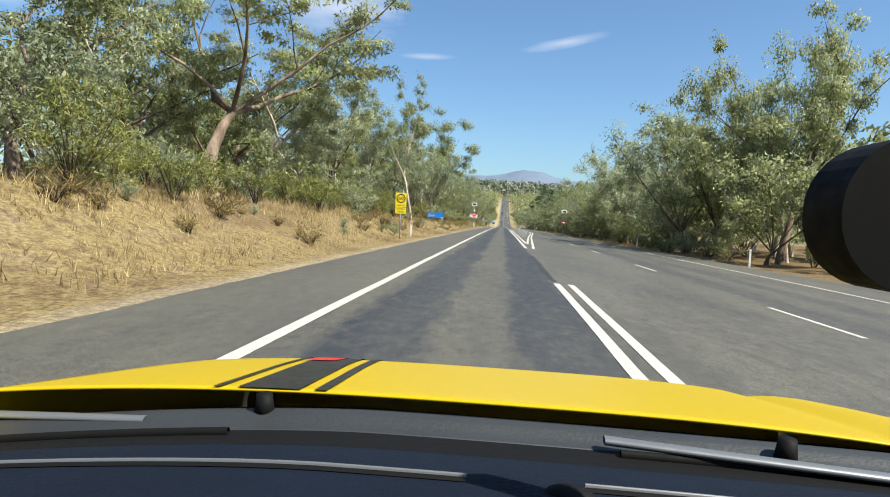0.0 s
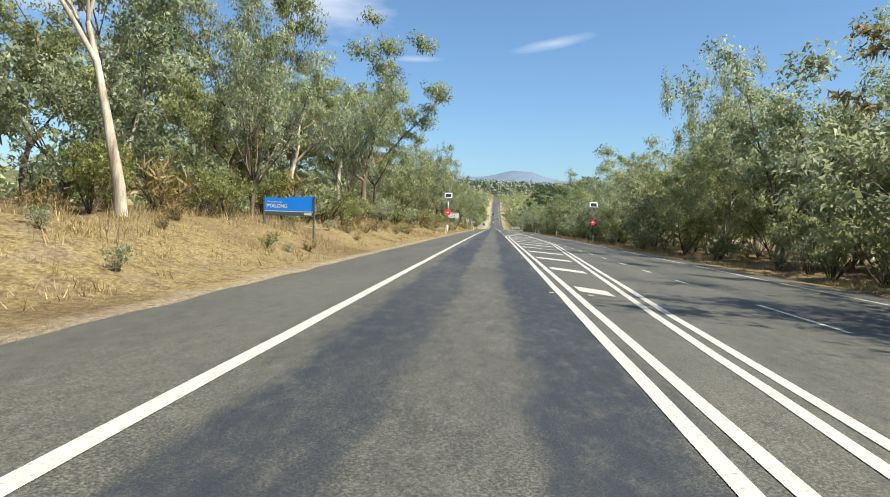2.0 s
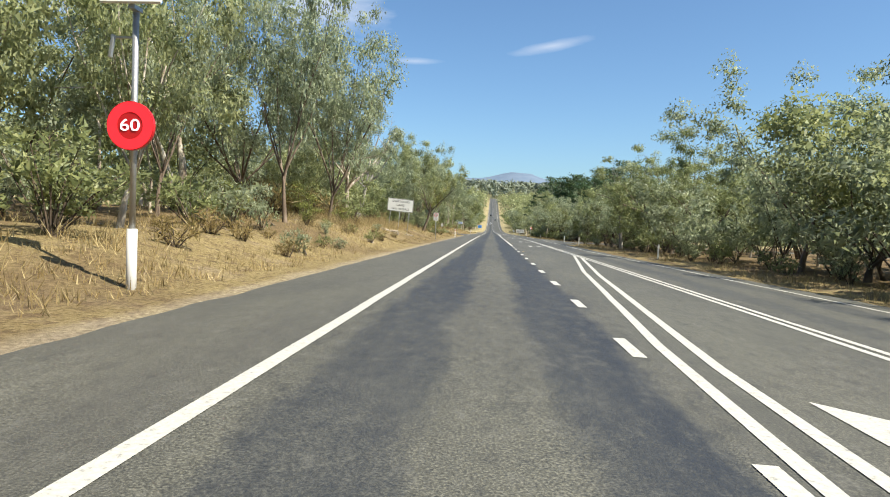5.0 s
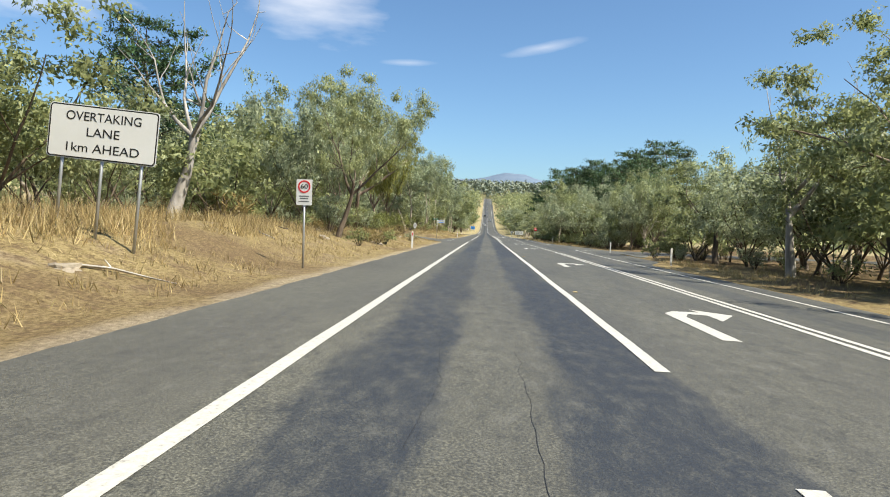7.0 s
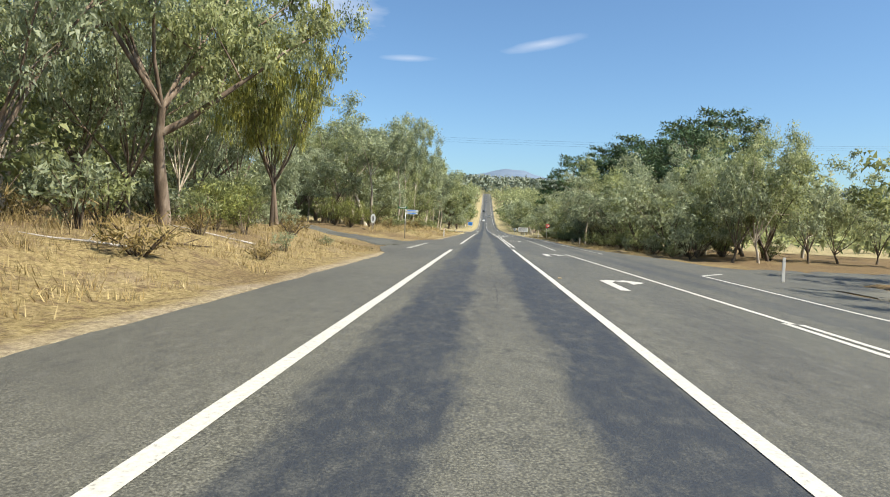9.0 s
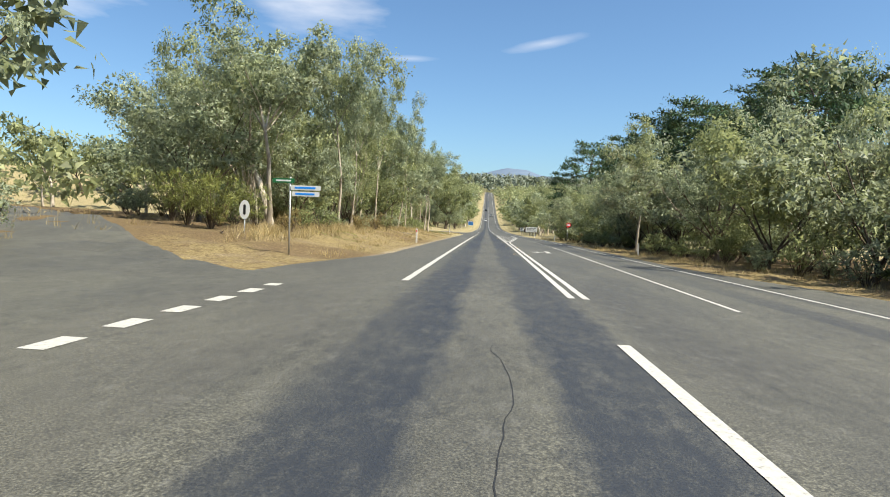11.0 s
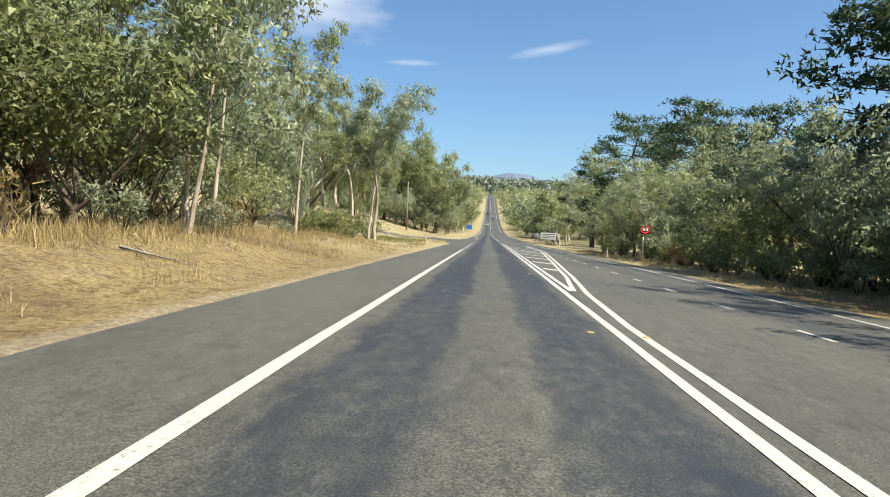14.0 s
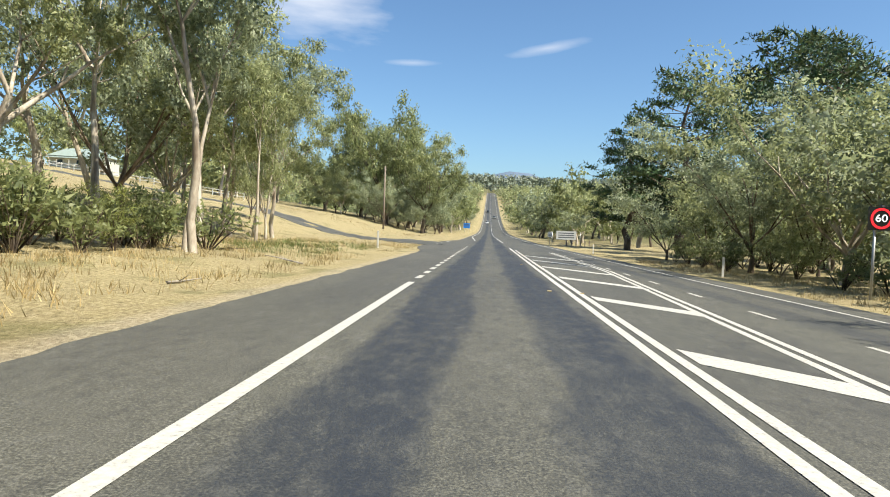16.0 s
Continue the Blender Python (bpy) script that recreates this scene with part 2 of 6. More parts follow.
LEAF_PINE = leaf_material("pine_needles", (0.014, 0.034, 0.013), (0.034, 0.076, 0.026), (0.075, 0.13, 0.045), 0.12)
LEAF_RUST = leaf_material("dying_leaves", (0.13, 0.085, 0.03), (0.24, 0.165, 0.06), (0.36, 0.27, 0.10))
# ridge leaves: distance haze painted in as a greyer, paler green
LEAF_HAZED = leaf_material("hazed_ridge_leaves", (0.095, 0.120, 0.090), (0.150, 0.180, 0.130), (0.22, 0.24, 0.18), 0.1)
BARK_PALE = bark_material("pale_gum_bark", (0.16, 0.12, 0.085), (0.42, 0.36, 0.28), (0.66, 0.60, 0.50))
BARK_DARK = bark_material("dark_rough_bark", (0.035, 0.024, 0.016), (0.095, 0.068, 0.045), (0.19, 0.145, 0.10))
BARK_LIMB = bark_material("brown_limb_bark", (0.055, 0.038, 0.026), (0.16, 0.115, 0.08), (0.33, 0.26, 0.20))
BARK_DEAD = bark_material("bleached_dead_wood", (0.13, 0.115, 0.10), (0.33, 0.30, 0.265), (0.50, 0.465, 0.42))
STRAW = leaf_material("dry_grass_blades", (0.162, 0.106, 0.041), (0.315, 0.225, 0.098), (0.484, 0.383, 0.191), 0.2)
GREEN_GRASS = leaf_material("green_weed_blades", (0.05, 0.08, 0.02), (0.10, 0.14, 0.035), (0.2, 0.22, 0.07), 0.2)
GALV = plain("galvanised_steel", (0.42, 0.42, 0.41), 0.45, 0.7, 0.15)
WHITE_POST = plain("white_post_paint", (0.64, 0.62, 0.58), 0.5, 0, 0.1)
TIMBER = plain("grey_timber_pole", (0.24, 0.19, 0.145), 0.85, 0, 0.3, 3.0, 0.3)
SIGN_WHITE = plain("white_sign_sheet", (0.62, 0.62, 0.60), 0.4, 0, 0.05)
SIGN_BLACK = plain("black_sign_print", (0.012, 0.012, 0.012), 0.4, 0, 0.05)
SIGN_YELLOW = plain("yellow_sign_sheet", (0.82, 0.62, 0.015), 0.4, 0, 0.05)
SIGN_BLUE = plain("blue_sign_sheet", (0.010, 0.23, 0.80), 0.4, 0, 0.06)
SIGN_RED = plain("red_sign_print", (0.55, 0.015, 0.02), 0.4, 0, 0.06)
SIGN_GREY = plain("grey_sign_back", (0.10, 0.11, 0.12), 0.5, 0.3, 0.1)
SIGN_GREEN = plain("green_sign_sheet", (0.02, 0.14, 0.05), 0.4, 0, 0.06)

# ---- building helpers ----


def mesh_ob(name, verts, faces, material, parent=None, label="", smooth_faces=False):
    me = bpy.data.meshes.new(name)
    me.from_pydata(verts, [], faces)
    if smooth_faces:
        me.polygons.foreach_set("use_smooth", [True] * len(me.polygons))
    me.materials.append(material)
    me.update()
    ob = new(name, me)
    ob.parent = parent
    if label:
        ob["label"] = label
    return ob


def part(name, bm, material, parent, label="", smooth_faces=False):
    """Links a bmesh as one mesh object under a thing or a part."""
    me = bpy.data.meshes.new(name)
    bmesh.ops.recalc_face_normals(bm, faces=bm.faces)
    if smooth_faces:
        for f in bm.faces:
            f.smooth = True
    bm.to_mesh(me)
    bm.free()
    me.materials.append(material)
    ob = new(name, me)
    ob.parent = parent
    if label:
        ob["label"] = label
    return ob


def thing(name, x, y, z, label, category, group="", turn=0.0):
    ob = new(name)
    ob.empty_display_size = 0.2
    ob.matrix_basis = pose(x, y, z, 0, 0, turn)
    return tagged(ob, label, category, group)


def box(bm, sx, sy, sz, at=(0, 0, 0), bevel=0.0, turn=None):
    m = Matrix.Translation(at) @ (turn or Matrix()) @ Matrix.Diagonal((sx, sy, sz, 1))
    made = bmesh.ops.create_cube(bm, size=1.0, matrix=m)["verts"]
    if bevel:
        edges = list({e for v in made for e in v.link_edges})
        bmesh.ops.bevel(bm, geom=edges, offset=bevel, segments=2, affect="EDGES", profile=0.6)
    return bm


def tube(bm, a, b, r0, r1=None, sides=10, cap=True):
    a, b = Vector(a), Vector(b)
    d = b - a
    m = Matrix.Translation((a + b) / 2) @ d.to_track_quat("Z", "Y").to_matrix().to_4x4()
    bmesh.ops.create_cone(bm, cap_ends=cap, segments=sides, radius1=r0, radius2=r0 if r1 is None else r1, depth=d.length, matrix=m)
    return bm


def plate(bm, w, h, r, thick, at=(0, 0, 0), segs=5):
    """An upright plate with rounded corners in the xz plane, its face towards -y."""
    pts = []
    for cx, cz, a0 in ((w/2 - r, h/2 - r, 0), (-w/2 + r, h/2 - r, 90), (-w/2 + r, -h/2 + r, 180), (w/2 - r, -h/2 + r, 270)):
        for k in range(segs + 1):
            a = radians(a0 + 90 * k / segs)
            pts.append((cx + r * math.cos(a), cz + r * math.sin(a)))
    front = [bm.verts.new((at[0] + p, at[1] - thick / 2, at[2] + q)) for p, q in pts]
    back = [bm.verts.new((at[0] + p, at[1] + thick / 2, at[2] + q)) for p, q in pts]
    bm.faces.new(front)
    bm.faces.new(back[::-1])
    for k in range(len(pts)):
        j = (k + 1) % len(pts)
        bm.faces.new((front[j], front[k], back[k], back[j]))
    return bm


def ring(bm, r0, r1, thick, at=(0, 0, 0), sides=32):
    """An upright flat ring facing -y; r0 = 0 gives a disc."""
    loops = []
    for y in (-thick / 2, thick / 2):
        for r in (r0, r1):
            loops.append([bm.verts.new((at[0] + r * math.cos(2*math.pi*k/sides), at[1] + y, at[2] + r * math.sin(2*math.pi*k/sides))) for k in range(sides)] if r else None)
    f0, f1, b0, b1 = loops
    for k in range(sides):
        j = (k + 1) % sides
        if f0:
            bm.faces.new((f0[k], f1[k], f1[j], f0[j]))
            bm.faces.new((b0[j], b1[j], b1[k], b0[k]))
            bm.faces.new((f0[j], b0[j], b0[k], f0[k]))
        bm.faces.new((f1[k], b1[k], b1[j], f1[j]))
    if not f0:
        bm.faces.new(f1)
        bm.faces.new(b1[::-1])
    return bm


def lettering(text, size, material, parent, at, name="lettering", width=None, label="", bold=0.0):
    """Raised print on an upright sign face towards -y, as a mesh."""
    cu = bpy.data.curves.new(name, "FONT")
    cu.body, cu.size, cu.align_x, cu.align_y, cu.extrude = text, size, "CENTER", "CENTER", 0.0015
    cu.offset = bold
    tmp = bpy.data.objects.new(name, cu)
    me = bpy.data.meshes.new_from_object(tmp)
    bpy.data.objects.remove(tmp)
    bpy.data.curves.remove(cu)
    me.name = name
    xs = [v.co.x for v in me.vertices]
    k = width / (max(xs) - min(xs)) if width else 1.0
    me.transform(Matrix.Translation(at) @ Matrix.Rotation(radians(90), 4, "X") @ Matrix.Diagonal((k, 1, 1, 1)))
    me.materials.clear()
    me.materials.append(material)
    ob = new(name, me)
    ob.parent = parent
    if label:
        ob["label"] = label
    return ob


# ---- ground and road ----
SEAL_LEFT = -3.9


def lerp_table(table, y):
    for (a, u), (b, v) in zip(table, table[1:]):
        if y < b:
            return u + (v - u) * smooth(a, b, y)
    return table[-1][1]


RIGHT_SEAL = [(-80, 15.5), (10, 15.0), (35, 12.5), (75, 10.2), (125, 9.6), (165, 8.2), (188, 8.2), (198, 10.5), (228, 12.0), (250, 8.6), (300, 9.2), (400, 7.4), (3000, 6.0)]
BANK = [(-80, 1.5), (20, 1.5), (50, 1.15), (95, 1.0), (130, 0.8), (155, 1.25), (178, 1.1), (195, 0.8), (214, 0.8), (222, 0.75), (229, 0.3), (236, 0.12), (250, 0.75), (290, 0.7), (315, 0.25), (360, 0.15), (430, 0.3), (600, 1.0)]


def ground_z(x, y):
    right = lerp_table(RIGHT_SEAL, y)
    n = noise.noise((x * 0.35, y * 0.35, 0.0)) * 0.17 + noise.noise((x * 1.1, y * 0.8, 4.0)) * 0.09
    left = SEAL_LEFT - 0.9 * smooth(212, 222, y) * (1 - smooth(234, 246, y))
    if left < x < right:
        return surface_z(x, y) - 0.06
    if x <= left:
        d = left - x
        b = lerp_table(BANK, y)
        z = road_z(y) + 0.04 - 0.03 * smooth(0.0, 0.6, d) + b * smooth(0.8, 5.5, d) + n * smooth(0.3, 2.0, d)
        z += 0.03 * max(d - 6, 0.0) * (1 - smooth(40, 90, d)) * (1 - smooth(300, 340, y))
        z += 0.125 * smooth(6, 22, d) * min(d, 95) * smooth(300, 350, y) * (1 - smooth(480, 560, y))
        return z + far_relief(x, y)
    d = x - right
    z = surface_z(right, y) - 0.04 - 0.10 * smooth(0.0, 1.5, d) + n * smooth(0.3, 2.0, d) - 0.012 * min(d, 60)
    return z + far_relief(x, y)


def far_relief(x, y):
    """Rolling country away from the road and the blue range beyond."""
    far = smooth(60, 400, abs(x)) * 8.0 + smooth(500, 900, y) * smooth(30, 400, abs(x)) * 10.0
    f = noise.noise((x * 0.004, y * 0.003, 2.0)) * far
    return f + noise.noise((x * 0.0016, y * 0.001, 7.0)) * 12.0 * smooth(2300, 3300, y)


def axis(*spans):
    """Positions from (start, end, step) spans, joined."""
    out = []
    for a, b, s in spans:
        n = max(1, round((b - a) / s))
        out += [a + (b - a) * k / n for k in range(n)]
    return out + [spans[-1][1]]


gx = axis((-2400, -400, 250), (-400, -100, 40), (-100, -40, 6), (-40, -14, 1.6), (-14, -3.8, 0.4), (-3.8, 6.0, 1.4), (6.0, 17, 0.5), (17, 45, 2), (45, 100, 6), (100, 400, 40), (400, 2400, 250))
gy = axis((-120, -20, 6), (-20, 360, 0.9), (360, 460, 2.5), (460, 1000, 12), (1000, 2000, 50), (2000, 4900, 110))
nx = len(gx)
ground = tagged(mesh_ob("ground", [(x, y, ground_z(x, y)) for y in gy for x in gx],
                        [(j*nx + i, j*nx + i + 1, (j+1)*nx + i + 1, (j+1)*nx + i) for j in range(len(gy) - 1) for i in range(nx - 1)],
                        GROUND, smooth_faces=True), "dry straw-coloured grass verge and bush floor beside the road", "ground", kind="structure")


def strip(name, edges, material, lift, ys, parent=None, label=""):
    """A band on the sealed surface between two edge functions of y, with a turned-down rim."""
    verts, faces = [], []
    n = 9
    for y in ys:
        a, b = edges(y)
        row = [a + (1.5 - a) * k / 4 for k in range(4)] + [1.5 + (b - 1.5) * k / 5 for k in range(6)]
        verts += [(a - 0.03, y, surface_z(a, y) - 0.12)] + [(x, y, surface_z(x, y) + lift) for x in row] + [(b + 0.03, y, surface_z(b, y) - 0.12)]
    w = n + 3
    for j in range(len(ys) - 1):
        for i in range(w - 1):
            faces.append((j*w + i, j*w + i + 1, (j+1)*w + i + 1, (j+1)*w + i))
    return mesh_ob(name, verts, faces, material, parent, label)


def road_edges(y):
    jag = 0.10 * noise.noise((0, y * 0.7, 9.0)) + 0.06 * noise.noise((0, y * 2.3, 3.0))
    jag2 = 0.12 * noise.noise((5, y * 0.6, 9.0)) + 0.06 * noise.noise((5, y * 2.1, 3.0))
    left = SEAL_LEFT - 1.4 * smooth(212, 222, y) * (1 - smooth(234, 246, y)) - 1.4 * smooth(330, 345, y) * (1 - smooth(365, 385, y))
    return left + jag, lerp_table(RIGHT_SEAL, y) + jag2


road = tagged(strip("road", road_edges, ASPHALT, 0.0, axis((-120, -20, 4), (-20, 340, 0.5), (340, 600, 3), (600, 1085, 10))),
              "grey sprayed-seal highway with darker wheel paths", "road", kind="structure")


def ribbon(name, centre, width, material, label):
    """A side road along centre points on the ground."""
    pts = [Vector((*p, 0)) for p in centre]
    ends = [pts[0] * 2 - pts[1]] + pts + [pts[-1] * 2 - pts[-2]]
    fine = []
    for p0, p1, p2, p3 in zip(ends, ends[1:], ends[2:], ends[3:]):
        k = max(2, int((p2 - p1).length / 0.6))
        for j in range(k):
            u = j / k
            fine.append((p1 * 2 + (p2 - p0) * u + (p0 * 2 - p1 * 5 + p2 * 4 - p3) * u * u + (p1 * 3 - p0 - p2 * 3 + p3) * u ** 3) * 0.5)
    fine.append(pts[-1])
    verts, faces = [], []
    for k, p in enumerate(fine):
        d = (fine[min(k + 1, len(fine) - 1)] - fine[max(k - 1, 0)]).normalized()
        s = Vector((d.y, -d.x, 0))
        w = width(k / (len(fine) - 1))
        for u in range(21):
            side = max(-1.0, min(1.0, (u - 10) / 9))
            q = p + s * (side * w + (u - 10 - side * 9) * 0.12)
            inside = SEAL_LEFT - 0.2 < q.x < lerp_table(RIGHT_SEAL, q.y) - 0.2
            z = (surface_z(q.x, q.y) - 0.03) if inside else ground_z(q.x, q.y) + (0.045 if 0 < u < 20 else -0.10)
            verts.append((q.x, q.y, z))
    for j in range(len(fine) - 1):
        for i in range(20):
            faces.append((j*21 + i, j*21 + i + 1, (j+1)*21 + i + 1, (j+1)*21 + i))
    return tagged(mesh_ob(name, verts, faces, material, smooth_faces=True), label, "road", kind="structure")


ribbon("side_road", [(-2.5, 227), (-6, 230), (-9.8, 234.6), (-14, 239.8), (-18.5, 245.5), (-30, 258), (-48, 276)], lambda u: 4.2 - 2.0 * smooth(0.0, 0.16, u), SIDE_SEAL, "dark sealed side road joining the highway at a give-way line")
ribbon("side_road", [(-3.0, 356), (-7, 357), (-14, 360), (-30, 368), (-48, 376), (-90, 392)], lambda u: 9.0 - 6.0 * smooth(0.0, 0.13, u), SIDE_SEAL, "narrow dark side road climbing the grassy slope")
ribbon("side_road", [(7.5, 218), (11, 220), (18, 223), (40, 230), (80, 240)], lambda u: 9.0 - 5.4 * smooth(0.0, 0.14, u), SIDE_SEAL, "sealed side road leaving between gum trees")
ribbon("side_road", [(9.0, 8), (16, 12), (40, 20), (80, 30)], lambda u: 12.0 - 8 * min(u * 6, 1), SIDE_SEAL, "sealed side road opposite, shaded by trees")

# ---- road markings ----
LINES = []


def line(xa, ya, xb, yb, w=0.13, dash=0.0, gap=0.0, slant=0.0):
    """A painted line from (xa, ya) to (xb, yb), whole or in dashes."""
    LINES.append((xa, ya, xb, yb, w, dash, gap, slant))


def paint_quads(verts, faces, pts, w, slant=0.0):
    base = len(verts)
    for k, (x, y) in enumerate(pts):
        a, b = pts[max(k - 1, 0)], pts[min(k + 1, len(pts) - 1)]
        d = Vector((b[0] - a[0], b[1] - a[1])).normalized()
        s = Vector((d.y, -d.x)) * w / 2
        j = 0.012 * noise.noise((x * 3, y * 3, 1.0))
        for q in (-1, 1):
            px, py = x + s.x * q + j, y + s.y * q + slant * q
            verts.append((px, py, surface_z(px, py) + 0.006))
    for k in range(len(pts) - 1):
        i = base + 2 * k
        faces.append((i, i + 1, i + 3, i + 2))


def draw_line(xa, ya, xb, yb, w, dash, gap, slant, label):
    verts, faces = [], []
    length = math.hypot(xb - xa, yb - ya)
    spans = [(0, length)] if not dash else [(s, min(s + dash, length)) for s in np.arange(0, length, dash + gap)]
    for s0, s1 in spans:
        k = max(1, int((s1 - s0) / 1.5))
        pts = [(xa + (xb - xa) * (s0 + (s1 - s0) * u / k) / length, ya + (yb - ya) * (s0 + (s1 - s0) * u / k) / length) for u in range(k + 1)]
        paint_quads(verts, faces, pts, w, slant)
    ob = mesh_ob("road_marking", verts, faces, PAINT)
    return tagged(ob, label, "road marking", kind="structure")


EDGE, CENTRE, DASH = "worn white edge line on the asphalt", "white dividing line on the asphalt", "broken white line on the asphalt"
for args, label in (
    ((-1.8, -40, -1.8, 221.5, 0.15), EDGE), ((-1.75, 233, -1.8, 310.5, 0.15), EDGE), ((-1.8, 311.8, -1.8, 350, 0.15, 1.0, 1.0), DASH),
    ((-1.8, 380, -3.2, 420, 0.15), EDGE), ((-3.2, 420, -3.4, 1080, 0.15), EDGE),
    ((-3.87, 221, -3.87, 231, 0.25, 0.6, 0.6), DASH), ((-4.6, 352, -4.6, 370, 0.3, 0.6, 0.6), DASH),
    # beside the driving lane
    ((1.44, -40, 1.44, 13.2), CENTRE), ((1.72, -40, 1.72, 13.2), CENTRE),
    ((1.44, 31.0, 1.47, 116.0), CENTRE), ((1.72, 38.4, 1.76, 113.0), CENTRE),
    ((1.47, 119.2, 1.47, 161.6, 0.14, 1.1, 2.85), DASH), ((1.48, 162.4, 1.45, 226.4, 0.14), CENTRE),
    ((1.5, 231, 1.66, 262), CENTRE), ((1.66, 262, 1.74, 350), CENTRE), ((1.76, 231, 1.92, 262), CENTRE), ((1.92, 262, 1.99, 275), CENTRE), ((1.90, 280.6, 2.02, 345), CENTRE),
    ((1.74, 375, 1.2, 430), CENTRE), ((1.2, 430, 0.6, 1080, 0.14), CENTRE),
    # oncoming side
    ((1.80, 38.4, 2.62, 58), CENTRE), ((2.62, 58, 4.55, 96), CENTRE), ((4.55, 96, 4.6, 200), CENTRE),
    ((1.80, 31, 2.10, 38.4), CENTRE), ((2.10, 38.4, 2.88, 58), CENTRE), ((2.88, 58, 4.80, 96), CENTRE), ((4.80, 96, 4.85, 200), CENTRE),
    ((4.72, 200, 4.35, 225.3), CENTRE), ((4.42, 231, 5.05, 262, 0.1), CENTRE), ((5.05, 262, 5.15, 270, 0.1), CENTRE),
    ((1.47, 116, 1.85, 124), CENTRE), ((1.85, 124, 2.9, 137), CENTRE), ((2.9, 137, 4.5, 152), CENTRE),
    ((1.76, 113, 2.15, 123), CENTRE), ((2.15, 123, 3.2, 136), CENTRE), ((3.2, 136, 4.5, 149), CENTRE),
    ((1.99, 275, 2.20, 280.2), CENTRE), ((2.20, 280.2, 2.66, 286), CENTRE), ((2.66, 286, 3.75, 303), CENTRE), ((3.75, 303, 4.9, 322), CENTRE), ((4.9, 322, 4.9, 346), CENTRE),
    ((1.96, 280.6, 2.44, 286), CENTRE), ((2.44, 286, 3.5, 303), CENTRE), ((3.5, 303, 4.65, 322), CENTRE), ((4.65, 322, 4.65, 346), CENTRE),
    ((5.35, 9.3, 5.25, 68, 0.1, 3.2, 8.9), DASH), ((5.2, 65, 5.25, 110, 0.11, 1.2, 2.8), DASH),
    ((5.1, 266, 5.12, 270, 0.11), DASH), ((5.12, 271.5, 5.3, 345, 0.11, 1.15, 2.9), DASH),
    ((10.0, -40, 10.0, 20, 0.13), EDGE), ((10.0, 20, 9.0, 70, 0.13), EDGE), ((9.0, 70, 8.8, 125, 0.13), EDGE), ((8.8, 125, 7.1, 165, 0.13), EDGE),
    ((7.1, 165, 7.4, 203, 0.13), EDGE), ((7.4, 203, 7.8, 213.5, 0.13), EDGE), ((7.8, 213.5, 9.6, 216.5, 0.13), EDGE),
    ((7.6, 232, 7.6, 262, 0.13), EDGE), ((7.6, 262, 8.0, 300, 0.13), EDGE), ((8.0, 300, 6.2, 400, 0.13), EDGE), ((6.2, 400, 4.6, 1080, 0.15), EDGE),
):
    draw_line(*(tuple(args) + (0.13, 0.0, 0.0, 0.0)[len(args) - 4:]), label)


def bar(y_left, x_left, x_right, w):
    """One slanting bar of a painted island."""
    verts, faces = [], []
    for u in np.linspace(0, 1, 5):
        x = x_left + (x_right - x_left) * u
        y = y_left - (x - x_left) * 1.25 * 0.72
        for q in (-w / 2, w / 2):
            verts.append((x, y + q, surface_z(x, y + q) + 0.006))
    for k in range(4):
        faces.append((2*k, 2*k + 2, 2*k + 3, 2*k + 1))
    return tagged(mesh_ob("road_marking", verts, faces, PAINT), "white slanting bar of a painted traffic island", "road marking", "bars of the painted island", "structure")


for k in range(11):
    y = 61.2 + 6.02 * k
    edge = (2.62 + (y - 60) * 0.0508 if y < 96 else 4.45) - 0.2 if y < 116 else 4.4
    left = 1.9 if y < 114 else 1.9 + (y - 114) * 0.075
    bar(y, left, edge, 1.0)
for k in range(8):
    y = 290.5 + 6.2 * k
    bar(y, 2.1, min(2.55 + (y - 290) * 0.066, 4.5), 0.85)


def turn_arrow(x, y, way=1):
    """A painted right-turn arrow: stem, bend and head, pointing to the right ahead."""
    verts, faces = [], []
    outline = [(-0.12, -2.5), (0.12, -2.5), (0.14, -0.2), (0.3, 0.25), (0.62, 0.25), (0.62, -0.45), (1.15, 0.55), (0.55, 1.0), (0.6, 0.62), (0.12, 0.5), (-0.12, 0.1)]
    for dx, dy in outline:
        px, py = x + dx * way, y + dy * way
        verts.append((px, py, surface_z(px, py) + 0.006))
    faces = [(0, 1, 2, 10), (10, 2, 3, 9), (9, 3, 4, 8), (4, 5, 6), (4, 6, 8), (8, 6, 7)]
    return tagged(mesh_ob("turn_arrow", verts, faces, PAINT), "white right-turn arrow painted on the turning lane", "road marking", "turn arrows", "structure")


for y in (167.2, 183.2, 206.3, 223.0):
    turn_arrow(2.95, y)
tagged(turn_arrow(3.5, 255.6, -1), "white left-turn arrow painted for the oncoming lane")

# ---- trees and shrubs ----


